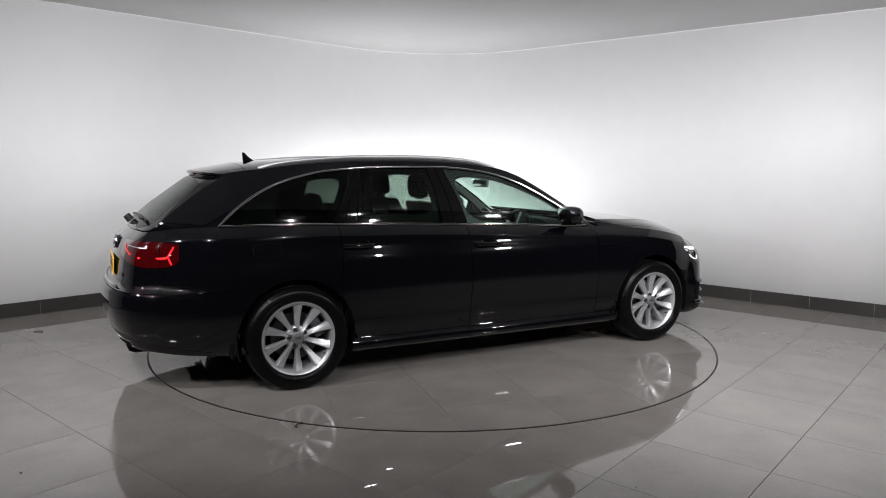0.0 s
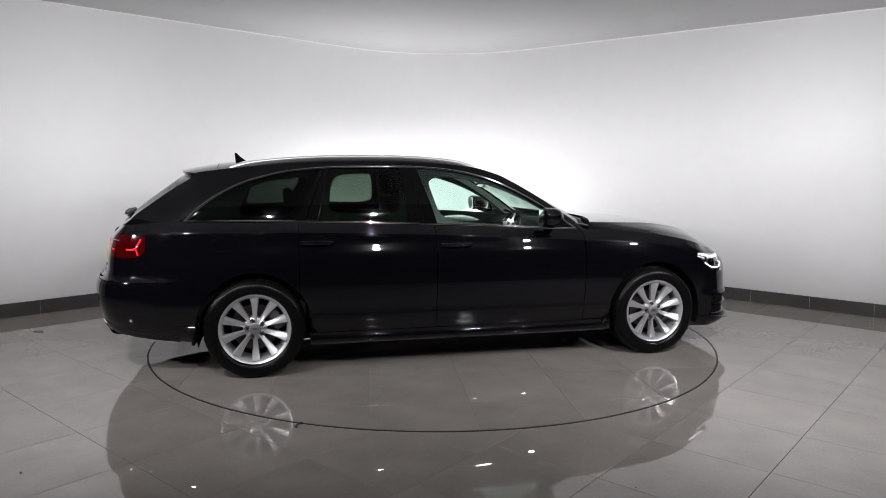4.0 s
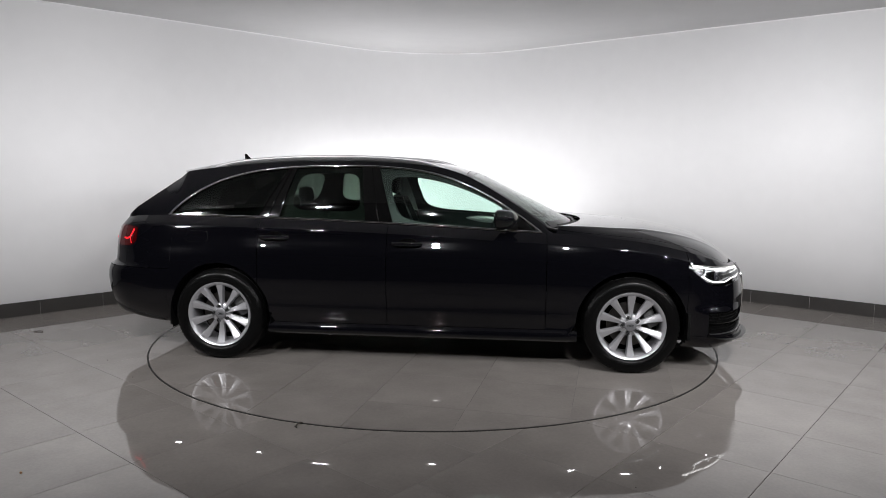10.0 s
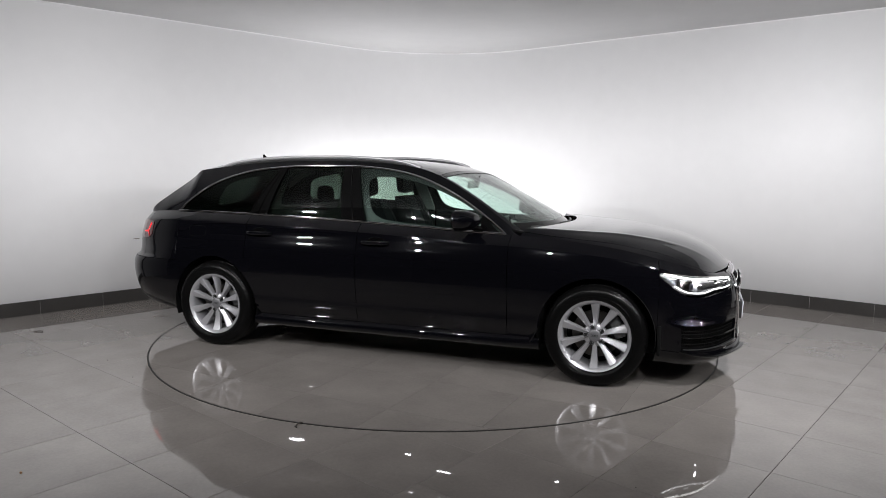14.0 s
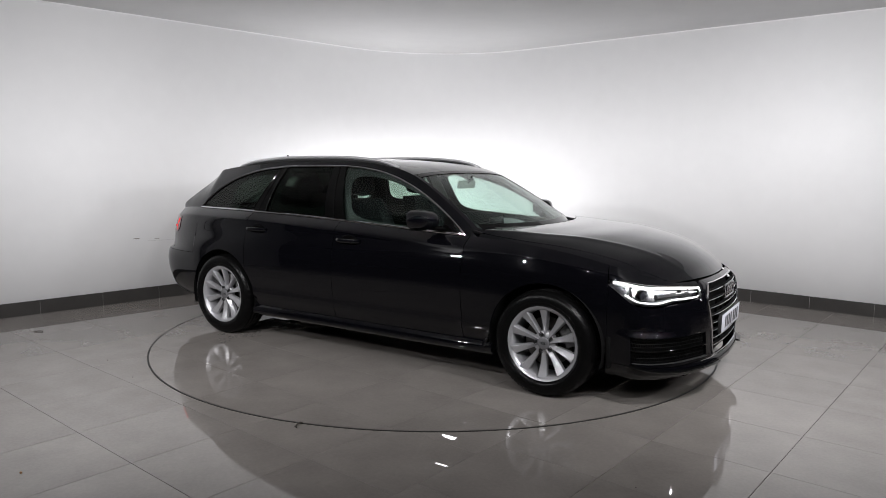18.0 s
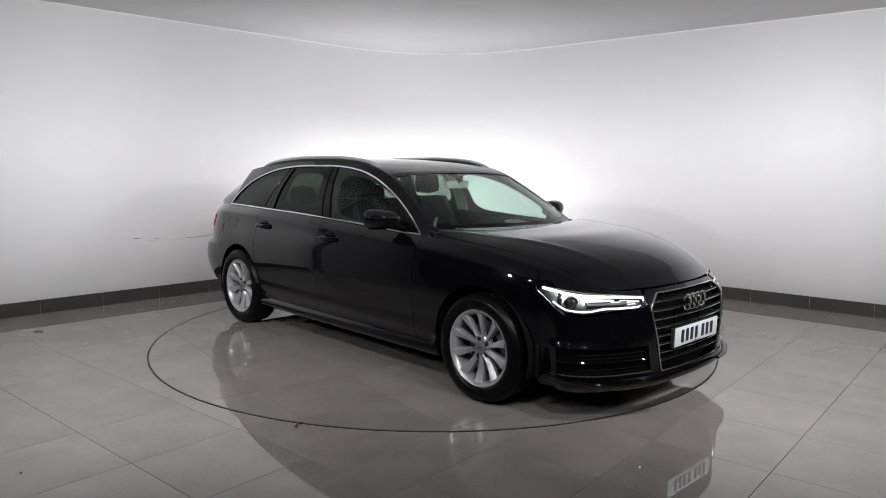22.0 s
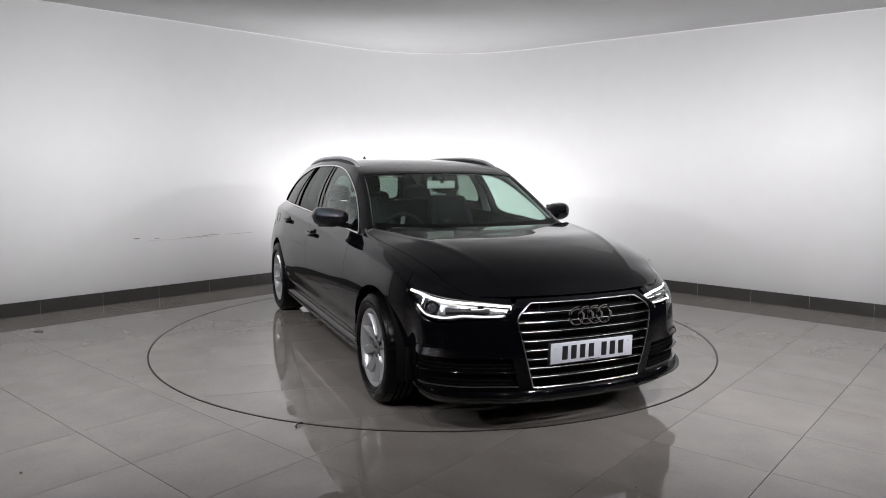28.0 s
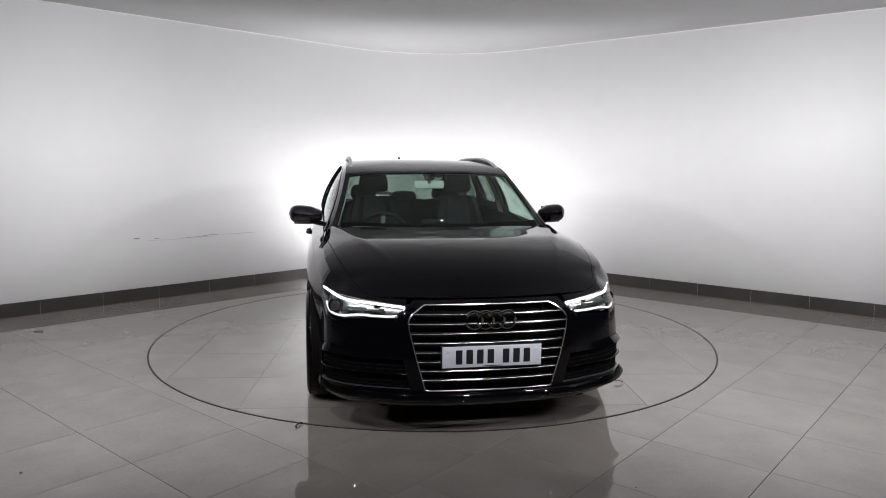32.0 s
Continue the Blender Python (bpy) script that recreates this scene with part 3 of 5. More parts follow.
# spoiler: a lip that runs on from the roof over the rear window
us = np.linspace(0, 1, 9)
half = np.linspace(-1, 1, 41)
ROOF_END = [crown(np.array(-1.692), np.array(w)) for w in half]
TIP = [np.array([-1.964 + 0.075 * w * w + 0.060 * w**6, w * 0.548, 1.369 - 0.020 * w * w]) for w in half]
g = np.stack([[p * (1 - t) + q * t + np.array([0, 0, 0.006 * t * (1 - t)]) for p, q in zip(ROOF_END, TIP)] for t in us], 1)
spoiler = panel("roof_spoiler", g, M_PAINT, car, depth=0.013)
bm = bmesh.new()
sweep(bm, [(q[0] + 0.035, q[1] * 0.97, q[2] - 0.024) for q in TIP[1:-1]], 0.026, 0.016, 10)
part("spoiler_foot", bm, M_GLOSS, spoiler)
bm = bmesh.new()
box(bm, -1.950, 0, 1.351, 0.010, 0.34, 0.010, 0.003)
part("brake_light", bm, material("dark_red_lens", (0.10, 0.004, 0.004), 0.1), spoiler)

# front bumper with its grille opening and side intakes
S_CUT = float(s_at(FRONT_CUT))
IN_Z0, IN_Z1 = 0.275, 0.432


def bumper_top(s):
    if s < S_LAMP0 - 0.004:
        return 0.7275
    return float(LAMP_LOW(min(s, S_LAMP1))) - 0.003


def bumper_grid(z_rows, u_cols):
    out = np.zeros((len(z_rows) + 6, len(u_cols), 3))
    for j, u in enumerate(u_cols):
        s = 0.0
        for _ in range(2):
            zs = np.concatenate([z_rows, np.linspace(0.60, bumper_top(s), 7)[1:]])
            s_all = s_front(GRILLE_Y(zs))
            s_all = s_all + (S_CUT - s_all) * u
            s = float(s_all[-3])
        out[:, j] = hull(s_all, zs)
    return out


z_rows = np.array([0.260, 0.268, IN_Z0, 0.305, 0.335, 0.36, 0.385, 0.410, IN_Z1, 0.444, 0.462, 0.48, 0.51, 0.535, 0.56, 0.585, 0.60])
u_cols = np.linspace(0, 1, 61)
HOLE = (6, 49)
M_DULL = material("dark_satin_trim", (0.12, 0.12, 0.12), 0.3, 0.8)
M_LED = glowing("white_daytime_lamp", (1.0, 0.97, 0.93), 2.6)
M_LED_SOFT = glowing("white_lamp_glow", (1.0, 0.98, 0.97), 0.6)
M_LAMPBOX = material("lamp_reflector", (0.42, 0.42, 0.43), 0.22, 1.0)
M_MESH = material("black_mesh", (0.0015, 0.0015, 0.0015), 0.6, spec=0.08)
for side in (1, -1):
    g = bumper_grid(z_rows, u_cols)
    keep = [[not (2 <= i < 8 and HOLE[0] <= j < HOLE[1]) for j in range(60)] for i in range(g.shape[0] - 1)]
    bumper = panel("front_bumper", g, M_PAINT, car, side, depth=0.022, keep=keep)
    # intake: backing, mesh bars, blade
    sub = g[2:9, HOLE[0]:HOLE[1] + 1]
    back = sub - 0.045 * np.array([0.85, 0.5, 0.0])
    panel("intake_backing", back, M_MATT, bumper, side, depth=0.004)
    bm = bmesh.new()
    inset = sub - 0.020 * np.array([0.85, 0.5, 0.0])
    for f in np.linspace(0.1, 0.9, 7):
        row = inset[0] * (1 - f) + inset[-1] * f
        sweep(bm, [(p[0], p[1] * side, p[2]) for p in row[::3]], 0.003, 0.003, 4)
    for k in range(1, inset.shape[1] - 1, 1):
        for lean in (-1, 1):
            a, b = inset[0][k], inset[-1][min(max(k + 3 * lean, 0), inset.shape[1] - 1)]
            sweep(bm, [(a[0], a[1] * side, a[2]), (b[0], b[1] * side, b[2])], 0.002, 0.002, 4)
    part("intake_mesh", bm, M_MESH, bumper, "black honeycomb mesh")
    for f, th, mat in ((0.52, 0.007, M_GLOSS), (0.03, 0.0025, M_DULL)):
        bm = bmesh.new()
        row = (sub[0] * (1 - f) + sub[-1] * f) - 0.006 * np.array([0.85, 0.5, 0.0])
        sweep(bm, [(p[0], p[1] * side, p[2]) for p in row[::2]], 0.010, th, 8)
        part("intake_blade", bm, mat, bumper)
    # lower lip with its upturned outer end
    us = np.linspace(0, S_CUT, 50)
    g2 = np.stack([hull(s, np.linspace(0.170, 0.257, 10)) for s in us], 1)
    panel("bumper_lip", g2, M_PAINT, bumper, side, depth=0.02)
    bm = bmesh.new()
    us = np.linspace(float(s_front(0.30)), float(s_at(1.96)), 24)
    pts = [hull(s, 0.232 + 0.035 * max(0.0, (k - 14) / 9)**2) for k, s in enumerate(us)]
    sweep(bm, [(p[0] + 0.012, (p[1] + 0.008) * side, p[2]) for p in pts], 0.018, 0.007, 8)
    part("splitter", bm, M_GLOSS, bumper)

    # headlight
    cols = np.linspace(S_LAMP0, S_LAMP1, 40)
    lamp_grid = np.stack([hull(s, np.linspace(float(LAMP_LOW(s)), float(LAMP_TOP(s)), 12)) for s in cols], 1)
    inward = np.array([0.75, 0.60, 0.0])
    housing = panel("headlight", lamp_grid - 0.05 * inward, M_LAMPBOX, car, side, depth=0.006, label="lit headlight with white daytime strips")
    cover = panel("lens_cover", lamp_grid, M_LENS, housing, side, depth=0.003)
    cover.visible_shadow = False

    def strip_line(f, a, b, back, n=22):
        return [(lambda p: (p[0], p[1] * side, p[2]))((lamp_grid[0, k] * (1 - f(k / 39)) + lamp_grid[-1, k] * f(k / 39)) - back * inward) for k in range(a, b + 1, 1)]
    bm = bmesh.new()
    sweep(bm, strip_line(lambda t: 0.87, 1, 37, 0.012), 0.006, 0.0068, 8)
    part("daytime_strip", bm, M_LED, housing, "glowing white strip")
    bm = bmesh.new()
    sweep(bm, [strip_line(lambda t: f, 1, 1, 0.014)[0] for f in np.linspace(0.2, 0.86, 6)], 0.005, 0.006, 8)
    part("light_guide", bm, M_LED_SOFT, housing, "glowing white strip")
    bm = bmesh.new()
    sweep(bm, strip_line(lambda t: 0.55, 3, 14, 0.020), 0.004, 0.003, 8)
    part("indicator_strip", bm, M_LED_SOFT, housing, "glowing white strip")
    bm = bmesh.new()
    sweep(bm, strip_line(lambda t: 0.17 + 0.08 * math.exp(-((t - 0.42) / 0.1)**2), 1, 33, 0.014), 0.005, 0.0058, 8)
    part("light_guide", bm, M_LED_SOFT, housing, "glowing white chevron strip")
    bm = bmesh.new()
    sweep(bm, [strip_line(lambda t: f, 31, 31, 0.02)[0] for f in np.linspace(0.2, 0.8, 6)], 0.010, 0.008, 8)
    part("side_reflector", bm, M_CHROME, housing)
    bm = bmesh.new()
    mid = lamp_grid[5, 27] - 0.045 * inward
    m = Matrix.Translation((mid[0], mid[1] * side, mid[2])) @ Vector((0.93, 0.37 * side, 0)).to_track_quat("Z", "Y").to_matrix().to_4x4()
    lathe(bm, [(0.040, 0.0), (0.040, 0.022), (0.034, 0.024), (0.034, 0.012)], m, 24)
    part("projector_ring", bm, M_GLOSS, housing)
    bm = bmesh.new()
    lathe(bm, [(0.033, 0.010), (0.030, 0.022), (0.022, 0.031), (0.011, 0.036), (0.001, 0.037)], m, 24)
    part("projector_lens", bm, material("dark_lens_glass", (0.02, 0.02, 0.025), 0.03, spec=0.8), housing)
    bm = bmesh.new()
    a, b = lamp_grid[5, 8] - 0.035 * inward, lamp_grid[5, 22] - 0.04 * inward
    pts = [a + (b - a) * t for t in np.linspace(0, 1, 8)]
    sweep(bm, [(p[0], p[1] * side, p[2]) for p in pts], 0.02, 0.013, 8)
    part("inner_bezel", bm, M_PLASTIC, housing)

# bonnet edge strip over the grille, and the grille itself
zs = np.linspace(0.7085, 0.7285, 5)
ys = np.linspace(-0.36, 0.36, 41)
g = np.stack([hull(np.full(5, float(s_front(abs(y)))), zs) * np.array([1, np.sign(y) if y else 1, 1]) for y in ys], 1)
panel("grille_bridge", g, M_PAINT, car, depth=0.015)
grille = new("grille")
grille.parent = car
tagged(grille, "black grille with thin chrome bars")


def nose_at(y, z, out=0.0):
    p = hull(float(s_front(abs(y))), z)
    return Vector((p[0] + out, math.copysign(p[1], y) if y else 0.0, z))


rows_z = np.linspace(0.262, 0.716, 20)
g = np.stack([[nose_at(float(GRILLE_Y(min(max(z, 0.272), 0.708))) * t * 1.02, z, -0.06) for t in np.linspace(-1, 1, 31)] for z in rows_z], 0)
panel("grille_backing", g.transpose(1, 0, 2), M_MATT, grille, depth=0.004)
outline = [(float(GRILLE_Y(z)), z) for z in np.linspace(0.276, 0.625, 22)] + [(float(GRILLE_Y(z)), z) for z in np.linspace(0.635, 0.706, 10)]
top = [(y, 0.708) for y in np.linspace(0.335, -0.335, 24)]
loop = outline + top + [(-y, z) for y, z in reversed(outline)] + [(-y, 0.272) for y in np.linspace(0.33, -0.33, 24)]
bm = bmesh.new()
sweep(bm, [nose_at(y, z, 0.004) for y, z in loop], 0.0050, 0.0065, 8, closed=True, up=(1, 0, 0))
part("grille_frame", bm, M_BAR, grille, "chrome surround")
for k in range(8):
    z = 0.662 - 0.0482 * k
    w = float(GRILLE_Y(z)) - 0.004
    bm = bmesh.new()
    sweep(bm, [nose_at(w * t, z, -0.014) for t in np.linspace(-1, 1, 33)], 0.014, 0.0062, 8)
    slat = part("grille_slat", bm, M_MATT, grille)
    bm = bmesh.new()
    sweep(bm, [nose_at(w * t, z + 0.0015, -0.002) for t in np.linspace(-1, 1, 33)], 0.0042, 0.0027, 8)
    part("chrome_edge", bm, M_BAR, grille)
for y in (-0.15, 0.0, 0.15, -0.29, 0.29):
    bm = bmesh.new()
    box(bm, 2.30, y, 0.69 if abs(y) > 0.2 else 0.45, 0.012, 0.004, 0.03 if abs(y) > 0.2 else 0.3, 0.001)
    part("grille_post", bm, M_MATT, grille)
emblem = new("emblem")
emblem.parent = car
for k in range(4):
    bm = bmesh.new()
    c = nose_at((k - 1.5) * 0.0585, 0.634, 0.014)
    c.x = 2.345
    pts = [(c.x + 0.002 * math.sin(a * 4), c.y + 0.043 * math.cos(a), 0.634 + 0.043 * math.sin(a)) for a in [2 * math.pi * i / 40 for i in range(40)]]
    sweep(bm, pts, 0.0075, 0.006, 8, closed=True, up=(1, 0, 0))
    part("ring", bm, M_CHROME, emblem)
tagged(emblem, "four interlocked chrome rings")

M_PLATE = material("white_plate", (0.50, 0.51, 0.56), 0.35)
M_YELLOW = material("yellow_plate", (0.75, 0.42, 0.03), 0.3)
M_INK = material("plate_black", (0.012, 0.012, 0.014), 0.4)


def number_plate(name, x, z, mat, face, tilt=0.0):
    """A plate whose signs are plain dark bars."""
    root = new(name)
    root.parent = car
    root.matrix_basis = pose(x, 0.006 * face, z, 0, tilt, 0)
    bm = bmesh.new()
    box(bm, 0, 0, 0, 0.006, 0.52, 0.111, 0.0025)
    part("plate_sheet", bm, mat, root)
    at = -0.196
    for k in range(7):
        bm = bmesh.new()
        box(bm, face * 0.0036, face * (at + 0.022), 0, 0.0012, 0.034, 0.074, 0.0004)
        part("bar", bm, M_INK, root)
        at += 0.055 + (0.026 if k == 3 else 0)
    bm = bmesh.new()
    box(bm, face * 0.0036, 0.0, -0.049, 0.001, 0.09, 0.004)
    part("bar", bm, M_INK, root)
    for y in (-0.232, 0.232):
        bm = bmesh.new()
        lathe(bm, [(0.007, 0.003), (0.006, 0.0055), (0.001, 0.006)], Matrix.Translation((0, y, 0.03)) @ Matrix.Rotation(radians(90 * face), 4, "Y"), 12)
        part("screw_cap", bm, M_PLATE, root)
    return tagged(root, f"{'white' if face > 0 else 'yellow'} number plate with plain dark bars")


number_plate("front_plate", 2.364, 0.450, M_PLATE, 1, 1.5)
bm = bmesh.new()
box(bm, 2.350, 0.006, 0.447, 0.02, 0.53, 0.118, 0.004)
part("plate_holder", bm, M_PLASTIC, car)

# rear: bumper, tailgate, lights, plate, trims
M_RED = material("red_lamp_lens", (0.020, 0.0006, 0.001), 0.06, coat=1.0, grain=(30, 0.5))
M_RED.node_tree.nodes["Principled BSDF"].inputs["Emission Color"].default_value = (1.0, 0.010, 0.016, 1)
M_RED.node_tree.nodes["Principled BSDF"].inputs["Emission Strength"].default_value = 0.02
M_REDGLOW = glowing("red_lamp_strip", (1.0, 0.014, 0.022), 0.32)
M_DIFFUSER = material("black_bumper_plastic", (0.004, 0.004, 0.004), 0.4, spec=0.3, grain=(40, 0.15))
tail = new("tailgate")
tail.parent = car
for side in (1, -1):
    us = np.linspace(float(s_at(REAR_CUT)), S_END, 60)
    rise = curve((float(s_at(REAR_CUT)), 0.232), (float(s_at(-2.1)), 0.262), (float(s_at(-2.4)), 0.300), (S_END, 0.300))
    g = np.stack([hull(s, np.concatenate([np.linspace(float(rise(s)), 0.60, 20), np.linspace(0.615, 0.652, 5)])) for s in us], 1)
    bumper = panel("rear_bumper", g, M_PAINT, car, side, depth=0.022)
    us = np.linspace(float(s_at(-2.2425)), S_END, 34)
    g = np.stack([hull(s, np.linspace(0.656, float(top_of(s)), 26)) for s in us], 1)
    panel("tailgate_skin", g, M_PAINT, tail, side)
    # lower diffuser and exhaust tip
    us = np.linspace(float(s_at(-1.95)), S_END, 30)
    lip = curve((float(s_at(-1.95)), 0.266), (float(s_at(-2.3)), 0.335), (float(s_rear(0.6)), 0.385), (S_END, 0.385))
    g = np.stack([hull(s, np.linspace(float(rise(s)) - 0.004, float(lip(s)), 6)) for s in us], 1)
    panel("diffuser", g + np.array([-0.003, 0.003, 0]), M_DIFFUSER, bumper, side, depth=0.01)
    us = np.linspace(float(s_rear(0.66)), float(s_rear(0.46)), 12)
    away = np.array([-0.9, 0.25, -0.1])
    g = np.stack([hull(s, np.linspace(0.312, 0.362, 5)) for s in us], 1)
    panel("exhaust_tip", g + 0.012 * away, M_CHROME, bumper, side, depth=0.03, label="chrome exhaust tip")
    panel("exhaust_mouth", g[1:-1, 1:-1] + 0.0150 * away, M_MATT, bumper, side, depth=0.002)
    # tail light, outer part on the body and inner part on the tailgate
    LIGHT_TOP = curve((float(s_at(-2.14)), 0.940), (float(s_at(-2.3)), 0.953), (float(s_rear(0.35)), 0.945))
    LIGHT_LOW = curve((float(s_at(-2.14)), 0.850), (float(s_at(-2.19)), 0.812), (float(s_at(-2.3)), 0.803), (float(s_rear(0.5)), 0.835), (float(s_rear(0.35)), 0.862))
    for a, b in ((float(s_at(-2.145)), float(s_at(-2.262))), (float(s_at(-2.268)), float(s_rear(0.36)))):
        us = np.linspace(a, b, 18)
        g = np.stack([hull(s, np.linspace(float(LIGHT_LOW(s)), float(LIGHT_TOP(s)), 9)) for s in us], 1)
        e = np.array([-0.6, 0.6, 0]) * 0.005
        light = panel("tail_light", g + e, M_RED, car, side, depth=0.006, label="dark red tail light")
        outer = a < float(s_at(-2.2))

        def at(col, f):
            k, r = int(col), f * 8
            i = min(int(r), 7)
            p = (g[i, k] * (1 - r + i) + g[i + 1, k] * (r - i)) + e * 1.15
            return (p[0], p[1] * side, p[2])
        arms = [[(17, 0.36), (13, 0.36), (9, 0.40)], [(9, 0.40), (7, 0.58), (5, 0.74), (4, 0.86)], [(9, 0.40), (8, 0.28), (7, 0.17), (6, 0.08)]] if outer else [[(0, 0.36), (5, 0.33), (10, 0.38), (13, 0.52), (14, 0.74)]]
        for arm in arms:
            bm = bmesh.new()
            sweep(bm, [at(*p) for p in arm], 0.0016, 0.0070, 8)
            part("light_strip", bm, M_REDGLOW, light, "glowing red strip")
        bm = bmesh.new()
        row = (g[4] if outer else g[6]) + e * 1.4
        sweep(bm, [(p[0], p[1] * side, p[2]) for p in (row[6:9] if outer else row[3:-5])], 0.002, 0.0025, 6)
        part("reversing_strip", bm, M_ALU, light)
number_plate("rear_plate", -2.468, 0.762, M_YELLOW, -1, 4.0)
tagged(tail, "black tailgate")
bm = bmesh.new()
pts = [hull(float(s_rear(abs(y))), 0.668) * np.array([1, np.sign(y) or 1, 1]) + np.array([-0.012, 0, 0]) for y in np.linspace(-0.52, 0.52, 25)]
sweep(bm, pts, 0.005, 0.014, 8)
part("tailgate_trim", bm, M_CHROME, tail, "chrome strip over the bumper")
for k in range(4):
    bm = bmesh.new()
    c = hull(float(s_rear(abs((k - 1.5) * 0.055))), 0.905)
    pts = [(c[0] - 0.010 - (0.04 * math.sin(a)) * -0.3, (k - 1.5) * 0.0555 + 0.04 * math.cos(a), 0.905 + 0.04 * math.sin(a)) for a in [2 * math.pi * i / 28 for i in range(28)]]
    sweep(bm, pts, 0.006, 0.005, 6, closed=True, up=(1, 0, 0))
    part("emblem_ring", bm, M_CHROME, tail)
for k in range(2):
    bm = bmesh.new()
    p = hull(float(s_rear(0.50 - 0.05 * k)), 0.735)
    box(bm, p[0] - 0.004, -p[1], 0.735, 0.006, 0.032, 0.022, 0.001, Matrix.Rotation(radians(22), 4, "Z"))
    part("badge_bar", bm, M_CHROME, tail)
wiper = new("rear_wiper")
wiper.parent = car
bm = bmesh.new()
p = crown(np.array(-2.335), np.array(0.0))
lathe(bm, [(0.001, 0.05), (0.022, 0.047), (0.026, 0.0)], Matrix.Translation((p[0] - 0.005, 0.0, p[2] + 0.0)) @ Matrix.Rotation(radians(-38), 4, "Y"), 16)
part("wiper_pivot", bm, M_PLASTIC, wiper)
bm = bmesh.new()
pts = [crown(np.array(-2.30 + 0.02 * t), np.array(-0.72 * t)) + np.array([-0.016, 0, 0.018]) for t in np.linspace(0, 1, 12)]
sweep(bm, pts, 0.011, 0.008, 8)
part("wiper_arm", bm, M_PLASTIC, wiper)
bm = bmesh.new()
pts = [crown(np.array(-2.295 + 0.02 * t), np.array(-0.75 * t - 0.02)) + np.array([-0.004, 0, 0.007]) for t in np.linspace(0.1, 1, 12)]
sweep(bm, pts, 0.005, 0.008, 6)
part("wiper_blade", bm, M_PLASTIC, wiper)
tagged(wiper, "black rear wiper")

# ---- side windows, pillars, chrome line, rails, mirrors ----


def pane_grid(xb0, xt0, xb1, xt1, inset=0.006, nu=22, nv=14, push=0.0):
    """Part of the window band: x bounds at the belt and at the top, front and back."""
    u, f = np.linspace(0, 1, nu)[None, :], np.linspace(0, 1, nv)[:, None]
    x = np.clip((xb0 + (xt0 - xb0) * f) * (1 - u) + (xb1 + (xt1 - xb1) * f) * u, -1.891, 0.833)
    return flank(x, f * glass_v(x)) - np.array([0, inset, 0])


def window_surround(name, bounds, front, rear, top, bottom, side, inset=0.030, power=5.0):
    """The inner frame round a window: a dark band with rounded corners, its widths given as shares of the window."""
    xb0, xt0, xb1, xt1 = bounds
    rows3 = [[], [], []]
    for a in np.linspace(0, 2 * math.pi, 121):
        ca, sa = math.cos(a), math.sin(a)
        r = (abs(ca)**power + abs(sa)**power)**(-1 / power)
        e = 1 / max(abs(ca), abs(sa))
        out_u, out_f = 0.5 + 0.53 * ca * e, 0.5 + 0.53 * sa * e
        in_u = (front + 1 - rear) / 2 + (1 - rear - front) / 2 * ca * r
        in_f = (bottom + 1 - top) / 2 + (1 - top - bottom) / 2 * sa * r
        for k, t in enumerate((0.0, 0.6, 1.0)):
            u, f = out_u + (in_u - out_u) * t, out_f + (in_f - out_f) * t
            x = np.clip((xb0 + (xt0 - xb0) * f) * (1 - u) + (xb1 + (xt1 - xb1) * f) * u, -1.891, 0.833)
            p = flank(np.array(x), np.array(f * glass_v(x)))
            rows3[k].append(p - np.array([0, inset + 0.010 * t, 0]))
    return panel(name, np.array(rows3), M_PLASTIC, car, side, 0.008)


